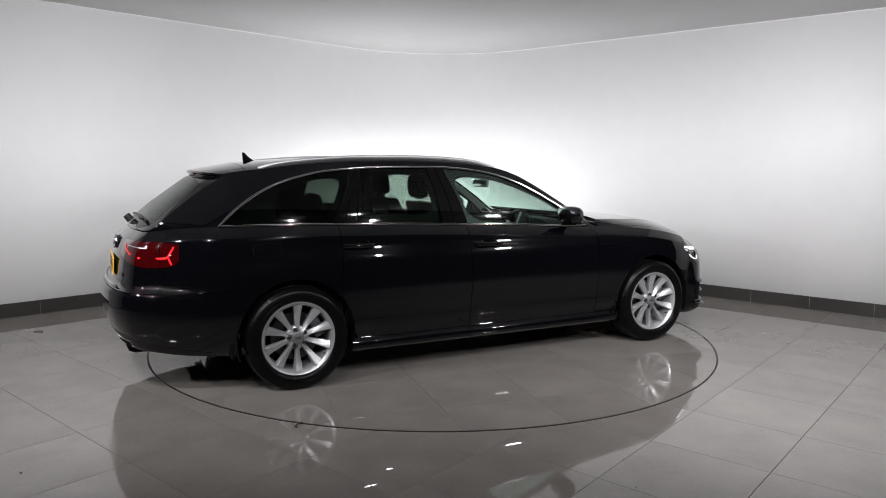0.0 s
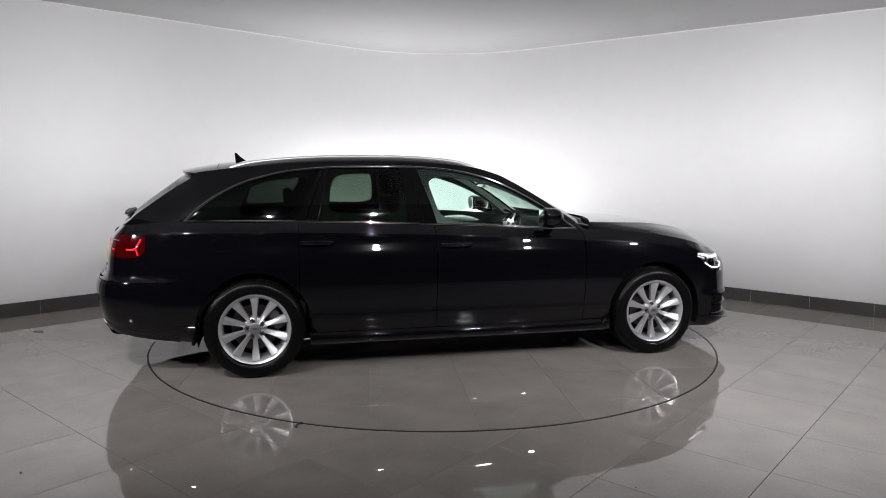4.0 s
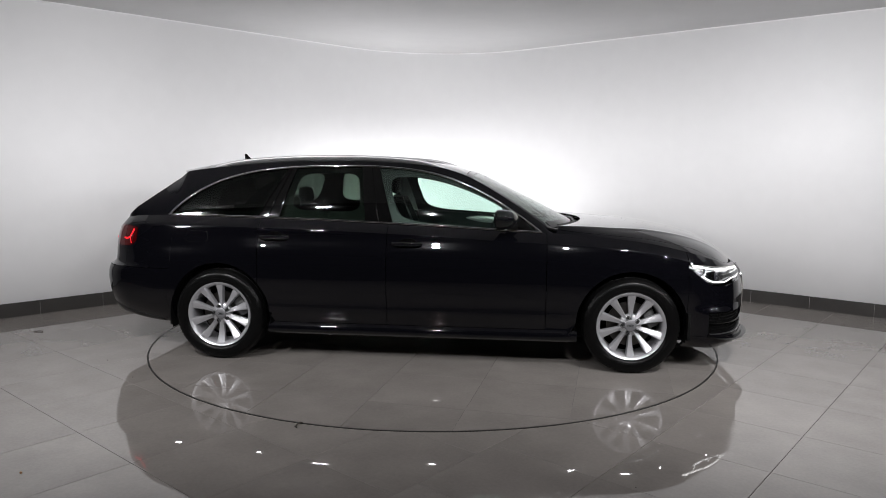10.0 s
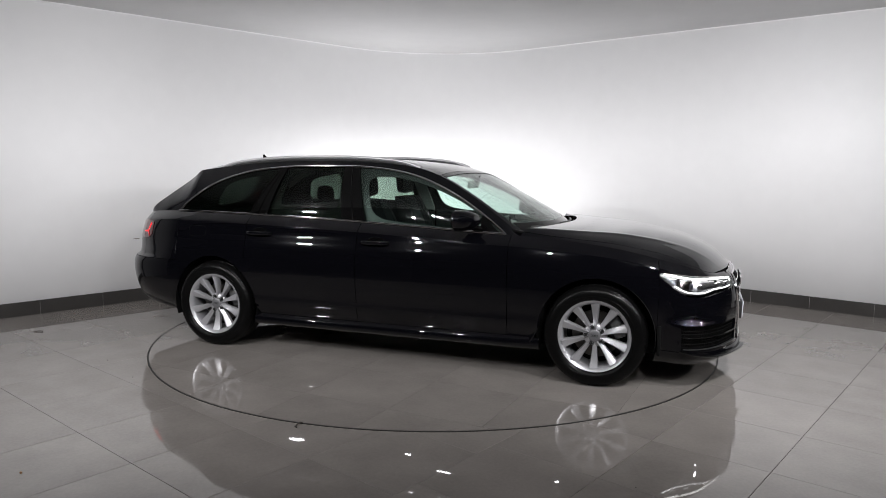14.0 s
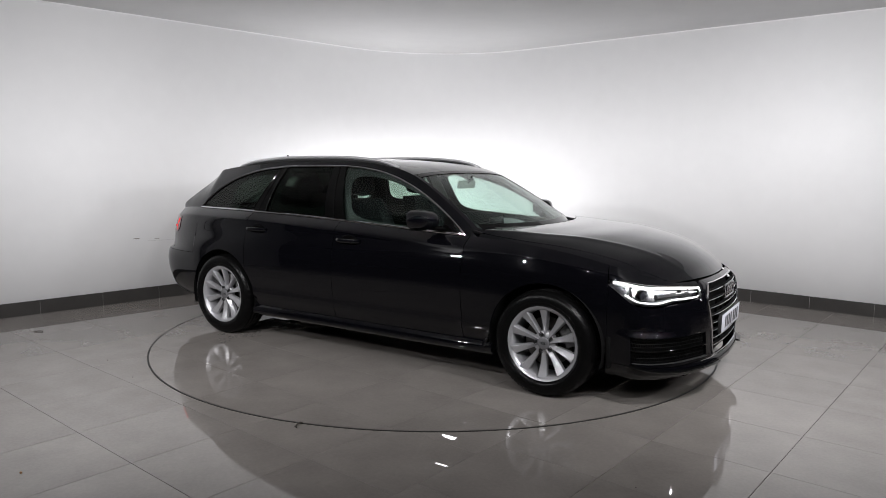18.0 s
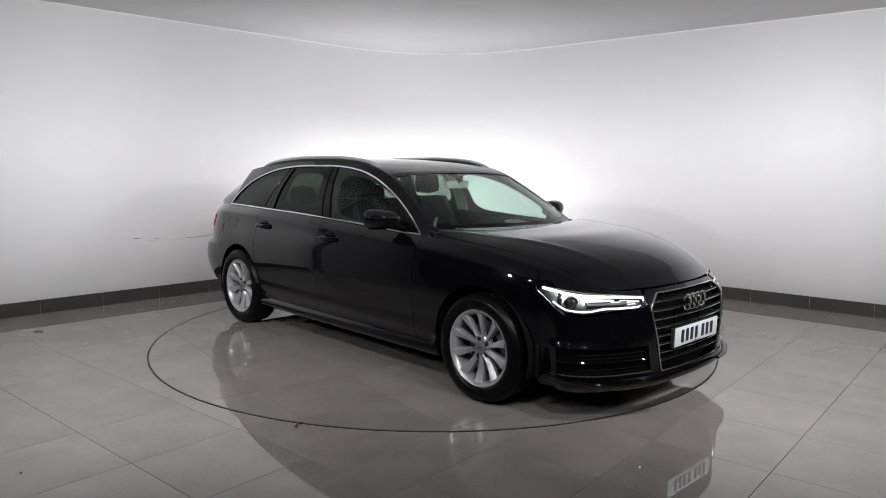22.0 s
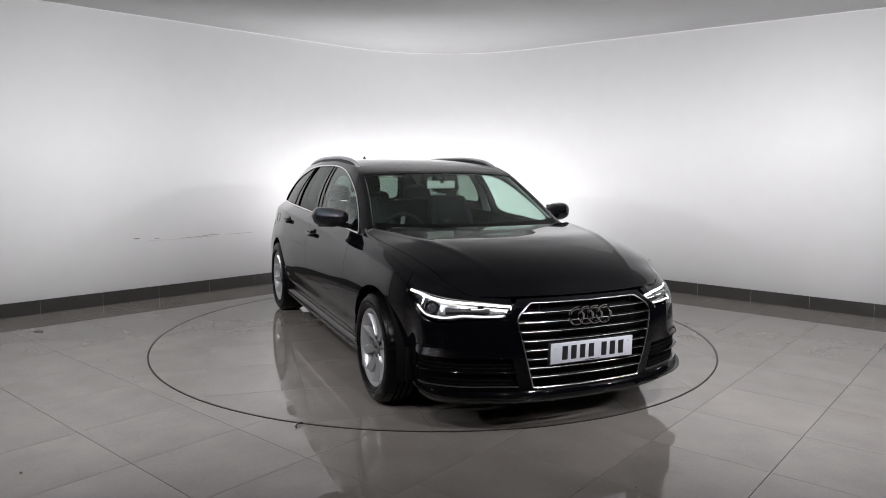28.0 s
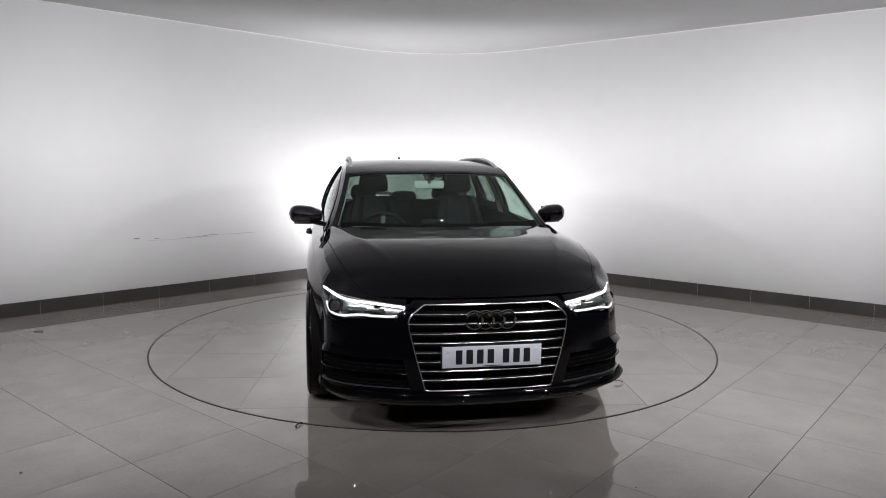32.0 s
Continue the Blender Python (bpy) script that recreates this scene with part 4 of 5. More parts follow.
for side in (1, -1):
    window_surround("window_surround", (0.833, 0.833, -0.22, -0.345), 0.12, 0.055, 0.13, 0.04, side)
    window_surround("window_surround", (-0.385, -0.44, -1.06, -0.975), 0.08, 0.13, 0.13, 0.15, side)
    window_surround("window_surround", (-1.17, -0.985, -1.891, -1.891), 0.07, 0.45, 0.14, 0.12, side)
    panel("front_door_glass", pane_grid(0.833, 0.833, -0.22, -0.345), M_CLEAR, car, side, 0.004, label="green-tinted side window").visible_shadow = True
    panel("rear_door_glass", pane_grid(-0.385, -0.44, -1.06, -0.975), M_SHADE, car, side, 0.004, label="dark privacy glass")
    panel("quarter_glass", pane_grid(-1.17, -0.985, -1.891, -1.891), M_TINT, car, side, 0.004, label="dark privacy glass")
    panel("door_pillar", pane_grid(-0.205, -0.33, -0.302, -0.388, 0.001, 6), M_GLOSS, car, side, 0.02)
    panel("door_pillar", pane_grid(-0.306, -0.392, -0.40, -0.455, 0.001, 6), M_GLOSS, car, side, 0.02)
    panel("rear_door_pillar", pane_grid(-1.035, -0.945, -1.115, -0.972, 0.001, 6), M_GLOSS, car, side, 0.02)
    panel("quarter_pillar", pane_grid(-1.121, -0.978, -1.192, -1.000, 0.001, 6), M_GLOSS, car, side, 0.02)
    # gloss beads added along pillar edges only to catch a bright reflection
    for xb, xt in ((-1.036, -0.946), (-1.191, -0.999), (-0.303, -0.389)):
        bm = bmesh.new()
        f = np.linspace(0.02, 0.99, 14)
        x = xb + (xt - xb) * f
        edge = flank(x, f * glass_v(x)) + np.array([0, 0.0015, 0])
        sweep(bm, [(p[0], p[1] * side, p[2]) for p in edge], 0.0035, 0.0035, 8, up=(0, 1, 0))
        part("pillar_edge", bm, M_GLOSS, car)
    panel("mirror_corner", pane_grid(0.833, 0.70, 0.655, 0.655, 0.002, 8, 8), M_GLOSS, car, side, 0.015)
    bm = bmesh.new()
    low = [belt(np.array(x)) + np.array([0, 0.003, 0.004]) for x in np.linspace(0.842, -1.895, 80)]
    sweep(bm, [(p[0], p[1] * side, p[2]) for p in low], 0.004, 0.006, 8)
    part("belt_trim", bm, M_CHROME, car, "bright chrome strip")
    bm = bmesh.new()
    xs = np.concatenate([np.linspace(0.836, 0.0, 40), np.linspace(-0.02, -1.5, 50), np.linspace(-1.52, -1.892, 30)])
    high = [flank(np.array(x), np.clip(glass_v(np.array(x)), 0, 1)) + np.array([0, 0.003, 0.0]) for x in np.clip(xs, -1.8915, 0.8335)]
    sweep(bm, [(p[0], p[1] * side, p[2]) for p in high], 0.005, 0.0065, 8)
    part("window_trim", bm, M_CHROME, car, "bright chrome strip")
    # roof rail
    bm = bmesh.new()
    pts = []
    for t in np.linspace(0, 1, 60):
        x = 0.135 - 1.74 * t
        lift = 0.034 * (1 - abs(2 * t - 1)**7) - 0.006
        c = crown(np.array(x), np.array(0.945))
        pts.append((x, float(c[1]) * side, float(c[2]) + lift))
    sweep(bm, pts, 0.014, 0.013, 10)
    rail = part("roof_rail", bm, M_ALU, car, "brushed aluminium roof rail")
    bm = bmesh.new()
    sweep(bm, [(x, y, z - 0.022) for x, y, z in pts[2:-2]], 0.010, 0.014, 6)
    part("rail_foot", bm, M_PLASTIC, rail)
    # door mirror
    mirror = new("door_mirror")
    mirror.parent = car
    tagged(mirror, "gloss black door mirror")
    bm = bmesh.new()
    rings = []
    n = 28
    for t in np.linspace(0, 1, 14):
        r = min(1.0, 0.55 + 1.6 * t) * max(1 - t**6, 0.0)**0.5 + 0.01
        y = 0.822 + (0.240 if side < 0 else 0.205) * t
        x = 0.575 - 0.030 * t
        ring = []
        for k in range(n):
            a = 2 * math.pi * k / n
            ca, sa = math.cos(a), math.sin(a)
            depth = 0.118 if ca > 0 else 0.040
            zz = 1.045 + 0.012 * t + math.copysign(abs(sa)**0.85, sa) * 0.075 * r * (0.78 + 0.22 * t)
            ring.append(bm.verts.new((x + math.copysign(abs(ca)**0.75, ca) * depth * r, y * side, zz)))
        rings.append(ring)
    for a, b in zip(rings, rings[1:]):
        for k in range(n):
            bm.faces.new((a[k], a[(k + 1) % n], b[(k + 1) % n], b[k]))
    bm.faces.new(rings[0]), bm.faces.new(rings[-1])
    part("mirror_housing", bm, M_PAINT, mirror)
    bm = bmesh.new()
    box(bm, 0.530, (0.945 if side < 0 else 0.927) * side, 1.054, 0.006, 0.150, 0.100, 0.0025)
    part("mirror_glass", bm, M_CHROME, mirror, "mirror glass")
    bm = bmesh.new()
    sweep(bm, [(0.655, 0.79 * side, 0.985), (0.620, 0.84 * side, 0.992), (0.585, 0.90 * side, 1.005)], 0.030, 0.018, 10)
    part("mirror_arm", bm, M_GLOSS, mirror)
    bm = bmesh.new()
    sweep(bm, [(0.565, 0.90 * side, 0.983), (0.560, (1.02 if side < 0 else 0.985) * side, 0.989)], 0.028, 0.006, 8)
    part("indicator_strip", bm, M_GLOSS, mirror)

# shark fin aerial
bm = bmesh.new()
base = float(MID_Z(-1.57))
sec = []
for t in np.linspace(0, 1, 9):
    x0, x1 = -1.478 - 0.104 * t**0.55, -1.592 - 0.006 * t
    w = 0.026 * (1 - t)**0.8 + 0.003
    z = base - 0.006 + 0.066 * t
    sec.append([bm.verts.new((x, w * sy * f, z)) for x, sy, f in ((x0, 0, 0), ((x0 * 2 + x1) / 3, 1, 0.8), ((x0 + 2 * x1) / 3, 1, 1), (x1, 0.3, 1), (x1, -0.3, 1), ((x0 + 2 * x1) / 3, -1, 1), ((x0 * 2 + x1) / 3, -1, 0.8))])
for a, b in zip(sec, sec[1:]):
    for k in range(7):
        bm.faces.new((a[k], a[(k + 1) % 7], b[(k + 1) % 7], b[k]))
bm.faces.new(sec[-1])
part("aerial_fin", bm, M_GLOSS, car, "black shark-fin aerial")

# cowl, wipers
us = np.linspace(-0.70, 0.70, 21)
g = np.stack([[(1.29 - BOW * y * y * 1.0 - 0.24 * t, y, 0.975 - 0.02 * (1 - t) - 0.10 * y * y * 0.5) for t in np.linspace(0, 1, 5)] for y in us], 1)
cowl = panel("cowl", g, M_PLASTIC, car, depth=0.01)
for y0, y1 in ((0.42, -0.18), (-0.10, -0.62)):
    bm = bmesh.new()
    pts = [(float(c[0]) + 0.006, float(c[1]), float(c[2]) + 0.008) for c in [np.array([SCREEN_X + 0.012 - SCREEN_BOW * (y0 + (y1 - y0) * t)**2 - 0.018 * t, y0 + (y1 - y0) * t, 0.978 + 0.008 * t]) for t in np.linspace(0, 1, 14)]]
    sweep(bm, pts, 0.007, 0.007, 6)
    part("wiper_arm", bm, M_PLASTIC, car)

# ---- underside, arches, interior ----
bm = bmesh.new()
box(bm, 0.0, 0, 0.235, 2.10, 1.62, 0.07, 0.02)
part("underbody", bm, M_MATT, car)
bm = bmesh.new()
box(bm, 1.60, 0, 0.305, 1.28, 1.16, 0.29, 0.04)
part("undertray", bm, M_MATT, car)
bm = bmesh.new()
box(bm, -1.75, 0, 0.36, 1.35, 1.12, 0.22, 0.05), box(bm, -1.38, 0, 0.23, 0.74, 1.12, 0.14, 0.03)
part("undertray", bm, M_MATT, car)
bm = bmesh.new()
box(bm, 2.12, 0, 0.46, 0.12, 1.16, 0.46, 0.01)
part("radiator_pack", bm, M_MATT, car)
bm = bmesh.new()
box(bm, 1.03, 0, 0.62, 0.05, 1.62, 0.60, 0.01)
part("bulkhead", bm, M_MATT, car)
for c in (WB, -WB):
    for side in (1, -1):
        bm = bmesh.new()
        pts = [(c + (ARCH_R + 0.004) * math.cos(a), ARCH_Z + (ARCH_R + 0.004) * math.sin(a)) for a in np.linspace(-0.30, math.pi + 0.30, 28)]
        vs = [[bm.verts.new((x, y * side, z)) for x, z in pts] for y in (0.905, 0.58)]
        for k in range(27):
            bm.faces.new((vs[0][k], vs[0][k + 1], vs[1][k + 1], vs[1][k]))
        bm.faces.new(vs[1])
        part("wheel_arch_liner", bm, M_MATT, car)
        for e in (1, -1):   # liner ends, down to the sill and the bumper
            bm = bmesh.new()
            box(bm, c + e * (ARCH_R + 0.022), 0.69 * side, 0.325, 0.022, 0.34, 0.19, 0.005)
            part("liner_end", bm, M_MATT, car)

M_LEATHER = material("black_leather", (0.009, 0.009, 0.010), 0.6, spec=0.10, grain=(30, 0.2), bump=0.1, bump_scale=150)
M_DASH = material("dark_grey_soft_plastic", (0.011, 0.012, 0.0125), 0.6, spec=0.25, grain=(60, 0.15))
M_LINER = material("pale_grey_headlining", (0.42, 0.42, 0.40), 0.9, grain=(80, 0.06))
M_TRIM = material("satin_silver_trim", (0.55, 0.55, 0.54), 0.35, 0.8)


def seat_shell(bm, cx, cy, z0, z1, w0, w1, thick, lean, bolsters=0.03):
    """An upright padded back: tapering slab with side bolsters, leaning to the rear."""
    rings = []
    for t in np.linspace(0, 1, 9):
        z, w = z0 + (z1 - z0) * t, (w0 + (w1 - w0) * t) * (1 - 0.12 * max(0, t - 0.8) / 0.2)
        x = cx - lean * t
        th = thick * (1 - 0.35 * t)
        rings.append([bm.verts.new((x + dx * th + (bolsters if abs(f) > 0.7 and dx > 0 else 0), cy + f * w / 2, z)) for f, dx in
                      ((-1, 0), (-0.95, 0.45), (-0.72, 0.5), (-0.5, 0.4), (0.5, 0.4), (0.72, 0.5), (0.95, 0.45), (1, 0), (0.9, -0.5), (-0.9, -0.5))])
    for a, b in zip(rings, rings[1:]):
        for k in range(10):
            bm.faces.new((a[k], a[(k + 1) % 10], b[(k + 1) % 10], b[k]))
    bm.faces.new(rings[0]), bm.faces.new(rings[-1])


def headrest(parent, cx, cy, z, w=0.27, h=0.19, d=0.10):
    bm = bmesh.new()
    rings = []
    for t in np.linspace(0, 1, 11):
        fat = max(1 - abs(2 * t - 1)**3.2, 0.0)**0.45 + 0.02
        wide = (1 - 0.16 * t) * fat**0.55
        rings.append([bm.verts.new((cx + d / 2 * fat * math.copysign(abs(math.cos(a))**0.7, math.cos(a)) - 0.015 * t,
                                    cy + w / 2 * wide * math.copysign(abs(math.sin(a))**0.7, math.sin(a)), z - h / 2 + h * t)) for a in [2 * math.pi * i / 24 for i in range(24)]])
    for a, b in zip(rings, rings[1:]):
        for k in range(24):
            bm.faces.new((a[k], a[(k + 1) % 24], b[(k + 1) % 24], b[k]))
    bm.faces.new(rings[0]), bm.faces.new(rings[-1])
    part("headrest", bm, M_LEATHER, parent)
    for s in (-0.06, 0.06):
        bm = bmesh.new()
        sweep(bm, [(cx, cy + s, z - h / 2 - 0.07), (cx, cy + s, z - h / 2 + 0.02)], 0.006, 0.006, 8)
        part("headrest_post", bm, M_CHROME, parent)


for cy in (0.37, -0.37):
    seat = new("front_seat")
    seat.parent = car
    tagged(seat, "black leather front seat with headrest")
    bm = bmesh.new()
    seat_shell(bm, -0.16, cy, 0.56, 1.14, 0.52, 0.36, 0.15, 0.22)
    part("backrest", bm, M_LEATHER, seat)
    bm = bmesh.new()
    box(bm, 0.10, cy, 0.53, 0.52, 0.50, 0.15, 0.05, Matrix.Rotation(radians(-6), 4, "Y"), 3)
    part("seat_cushion", bm, M_LEATHER, seat)
    bm = bmesh.new()
    box(bm, 0.08, cy, 0.40, 0.42, 0.40, 0.16, 0.02)
    part("seat_base", bm, M_PLASTIC, seat)
    headrest(seat, -0.385, cy, 1.255)
bench = new("rear_seat")
bench.parent = car
tagged(bench, "black leather rear bench with three headrests")
bm = bmesh.new()
seat_shell(bm, -0.98, 0.0, 0.55, 1.06, 1.28, 1.22, 0.16, 0.20, 0.0)
part("backrest", bm, M_LEATHER, bench)
bm = bmesh.new()
box(bm, -0.72, 0, 0.50, 0.52, 1.26, 0.16, 0.05, None, 3)
part("seat_cushion", bm, M_LEATHER, bench)
for cy, z, h in ((0.40, 1.145, 0.15), (-0.40, 1.145, 0.15), (0.0, 1.10, 0.11)):
    headrest(bench, -1.19, cy, z, 0.26, h, 0.09)
bm = bmesh.new()
box(bm, -1.75, 0, 0.80, 1.05, 1.24, 0.04, 0.01), box(bm, -1.25, 0, 0.62, 0.05, 1.24, 0.50, 0.01)
part("load_cover", bm, M_PLASTIC, car)

dash = new("dashboard")
dash.parent = car
tagged(dash, "dark grey dashboard with instrument hood")
bm = bmesh.new()
secs = []
for y in np.linspace(-0.72, 0.72, 31):
    hood = 0.035 * math.exp(-((y + 0.37) / 0.17)**4)
    z = 0.965 - 0.05 * y * y
    prof = [(1.10, z - 0.02), (0.95, z + 0.005), (0.80, z + 0.010 + hood * 0.6), (0.66, z - 0.005 + hood), (0.60, z - 0.05), (0.62, z - 0.16), (0.66, z - 0.30), (0.85, z - 0.42), (1.08, z - 0.40)]
    secs.append([bm.verts.new((x, y, zz)) for x, zz in prof])
for a, b in zip(secs, secs[1:]):
    for k in range(9):
        bm.faces.new((a[k], a[(k + 1) % 9], b[(k + 1) % 9], b[k]))
bm.faces.new(secs[0]), bm.faces.new(secs[-1])
part("dash_body", bm, M_DASH, dash)
bm = bmesh.new()
box(bm, 0.635, 0.0, 0.975, 0.02, 0.20, 0.085, 0.006, Matrix.Rotation(radians(-8), 4, "Y"))
part("display", bm, M_GLOSS, dash)
bm = bmesh.new()
sweep(bm, [(0.603, y, 0.875 - 0.05 * y * y) for y in np.linspace(-0.68, 0.68, 25)], 0.004, 0.018, 8)
part("dash_trim", bm, M_TRIM, dash)
bm = bmesh.new()
box(bm, 0.05, 0, 0.50, 1.2, 0.24, 0.26, 0.03), box(bm, -0.12, 0, 0.66, 0.36, 0.20, 0.10, 0.03)
part("centre_console", bm, M_DASH, car)
wheel_s = new("steering_wheel")
wheel_s.parent = car
tagged(wheel_s, "black leather steering wheel")
ms = Matrix.Translation((0.455, -0.37, 0.885)) @ Matrix.Rotation(radians(-66), 4, "Y")
bm = bmesh.new()
sweep(bm, [ms @ Vector((0.182 * math.cos(a), 0.182 * math.sin(a), 0)) for a in [2 * math.pi * i / 40 for i in range(40)]], 0.015, 0.015, 10, True, up=ms.to_3x3() @ Vector((0, 0, 1)))
part("steering_rim", bm, M_LEATHER, wheel_s)
bm = bmesh.new()
vs = box(bm, 0, 0, 0, 0.12, 0.16, 0.05, 0.02)
for v in vs:
    v.co = ms @ v.co
part("airbag_pad", bm, M_DASH, wheel_s)
for a in (90, 210, 330, 270):
    bm = bmesh.new()
    d = Vector((math.cos(radians(a + 90)), math.sin(radians(a + 90)), 0))
    sweep(bm, [ms @ (d * 0.05), ms @ (d * 0.178)], 0.016, 0.006, 6)
    part("steering_spoke", bm, M_TRIM, wheel_s)
bm = bmesh.new()
sweep(bm, [ms @ Vector((0, 0, -0.01)), (0.62, -0.37, 0.80)], 0.035, 0.035, 10)
part("steering_column", bm, M_DASH, wheel_s)

# rear-view mirror on its foot
inner = new("rear_view_mirror")
inner.parent = car
tagged(inner, "grey interior mirror under the windscreen")
bm = bmesh.new()
box(bm, 0.36, 0.0, 1.262, 0.028, 0.235, 0.062, 0.013, Matrix.Rotation(radians(8), 4, "Y"))
part("mirror_housing", bm, M_LINER, inner)
bm = bmesh.new()
box(bm, 0.343, 0.0, 1.262, 0.004, 0.215, 0.050, 0.001, Matrix.Rotation(radians(8), 4, "Y"))
part("mirror_glass", bm, M_CHROME, inner)
bm = bmesh.new()
sweep(bm, [(0.365, 0, 1.28), (0.41, 0, 1.31), (0.40, 0, 1.325)], 0.014, 0.016, 8)
part("mirror_foot", bm, M_PLASTIC, inner)
bm = bmesh.new()
box(bm, 0.34, 0, 1.325, 0.12, 0.075, 0.02, 0.008, Matrix.Rotation(radians(22), 4, "Y"))
part("sensor_box", bm, M_PLASTIC, inner)

# headlining, pillar linings and door linings
us = np.linspace(0.26, -1.90, 30)
g = grid_of(crown, us, lambda x: np.linspace(-0.93, 0.93, 21)) - np.array([0, 0, 0.035])
panel("headlining", g, M_LINER, car, depth=0.006)
for side in (1, -1):
    us = np.linspace(1.0, -1.75, 60)
    g = grid_of(flank, us, lambda x: np.linspace(float(glass_v(np.array(x))) + 0.06 if x < 0.834 else 0.5, 1.0, 4)) - np.array([0, 0.035, 0.012])
    panel("roof_lining", g, M_LINER, car, side, depth=0.006)
    panel("pillar_lining", pane_grid(-0.25, -0.365, -0.385, -0.445, 0.050, 6), M_LINER, car, side, 0.01)
    panel("pillar_lining", pane_grid(-1.02, -0.93, -1.20, -1.01, 0.042, 6), M_DASH, car, side, 0.01)
    for nm, x0, x1 in (("door_lining", 0.85, -0.24), ("rear_door_lining", -0.26, -1.10), ("side_lining", -1.12, -2.0)):
        us = np.linspace(x0, x1, 18)
        g = np.stack([hull(float(s_at(x)), np.linspace(0.36, float(top_of(s_at(x))) - 0.002, 10)) for x in us], 1)
        g[..., 1] = np.minimum(g[..., 1], g[-1, :, 1][None] + 0.01) - 0.05
        lining = panel(nm, g, M_DASH, car, side, depth=0.02)
        if nm != "side_lining":
            bm = bmesh.new()
            c = 0.20 if nm == "door_lining" else -0.62
            y = float(g[-1, 8, 1]) - 0.03
            box(bm, c, y * side, 0.80, 0.55, 0.05, 0.06, 0.02)
            part("armrest", bm, M_LEATHER, lining)
            bm = bmesh.new()
            rings = []
            for t in np.linspace(0, 1, 15):
                wide = (0.030 if nm == "door_lining" else 0.014) * max(math.sin(math.pi * t), 0.02)**0.7
                mid_p = Vector((c + 0.36 - 0.36 * t, (y + 0.012) * side, 0.950 - 0.05 * (1 - t) - 0.02 * t * t))
                rings.append([bm.verts.new(mid_p + Vector((0.2 * wide * math.sin(a), 0.006 * math.cos(a), wide * math.sin(a)))) for a in [2 * math.pi * i / 12 for i in range(12)]])
            for ra, rb in zip(rings, rings[1:]):
                for k in range(12):
                    bm.faces.new((ra[k], ra[(k + 1) % 12], rb[(k + 1) % 12], rb[k]))
            bm.faces.new(rings[0]), bm.faces.new(rings[-1])
            part("lining_trim", bm, M_TRIM if nm == "door_lining" else M_DASH, lining)

# ---- wheels ----


def build_wheel(x, side):
    """A ten-spoke alloy wheel with tyre, disc and caliper."""
    wheel = new("wheel")
    wheel.parent = car
    tagged(wheel, "silver ten-spoke alloy wheel with black tyre")
    y_out = 0.925
    m = Matrix.Translation((x, side * y_out, TYRE_R)) @ Matrix.Rotation(radians(-90 * side), 4, "X")
    lat = lambda bm, prof, n=64: lathe(bm, prof, m, n)
    # tyre: h runs outwards along the axle; the tread has four grooves
    tread = [(0.316, -0.008), (0.3255, -0.022)]
    for h in (-0.06, -0.095, -0.13, -0.165):
        tread += [(0.3315, h + 0.010), (0.3245, h + 0.008), (0.3245, h), (0.3318, h - 0.002)]
    prof = [(0.222, -0.030), (0.232, -0.010), (0.240, 0.001), (0.252, 0.008), (0.275, 0.011), (0.298, 0.007), (0.308, 0.001)] + tread
    prof += [(0.325, -0.200), (0.308, -0.220), (0.275, -0.228), (0.240, -0.220), (0.222, -0.19)]
    bm = bmesh.new()
    rings = lat(bm, prof, 144)
    back_m = m.inverted()
    for (r, h), ring in zip(prof, rings):   # slits across the tread
        if r > 0.314 and -0.215 < h < -0.004:
            for k in range(0, 144, 3 if h > -0.062 or h < -0.16 else 4):
                p = back_m @ ring[k].co
                ring[k].co = m @ Vector((p.x * 0.989, p.y * 0.989, p.z))
    for k in range(72):   # shoulder blocks
        a = 2 * math.pi * (k + 0.25) / 72
        mm = m @ Matrix.Rotation(a, 4, "Z") @ Matrix.Translation((0.3095, 0, -0.0120))
        box(bm, 0, 0, 0, 0.012, 0.0185, 0.020, 0.0, None)
        bm.verts.ensure_lookup_table()
        for v in bm.verts[-8:]:
            v.co = mm @ Matrix.Rotation(radians(38), 4, "Y") @ v.co
    part("tyre", bm, M_TYRE, wheel, "black rubber tyre")
    bm = bmesh.new()
    sweep(bm, [m @ Vector((0.262 * math.cos(a), 0.262 * math.sin(a), 0.0095)) for a in [2 * math.pi * i / 72 for i in range(72)]], 0.0025, 0.0012, 6, True, up=m.to_3x3() @ Vector((0, 0, 1)))
    part("sidewall_line", bm, M_TYRE, wheel)
    bm = bmesh.new()
    lat(bm, [(0.224, -0.20), (0.205, -0.19), (0.203, -0.06), (0.206, -0.030), (0.214, -0.016), (0.222, -0.009), (0.232, -0.0035), (0.2345, -0.007), (0.232, -0.014)], 64)
    part("rim", bm, M_ALLOY, wheel)
    for k in range(10):
        a = radians(90 + 36 * k)
        bm = bmesh.new()
        rows_ = []
        for t in np.linspace(0, 1, 9):
            r = 0.040 + 0.172 * t
            w = 0.0118 + 0.0170 * t**1.7
            h = -0.036 + 0.026 * t - 0.010 * math.sin(math.pi * t)
            rows_.append([bm.verts.new(m @ Matrix.Rotation(a, 4, "Z") @ Vector((r, f * w, h + dh))) for f, dh in ((-1.12, -0.036), (-1, -0.003), (-0.80, 0.003), (-0.58, 0.003), (0.35, -0.008), (1, -0.014), (1.12, -0.036))])
        for p, q in zip(rows_, rows_[1:]):
            for j in range(6):
                bm.faces.new((p[j], p[j + 1], q[j + 1], q[j]))
            bm.faces.new((p[6], p[0], q[0], q[6]))
        bm.faces.new(rows_[0]), bm.faces.new(rows_[-1])
        part("spoke", bm, M_ALLOY, wheel)
    bm = bmesh.new()
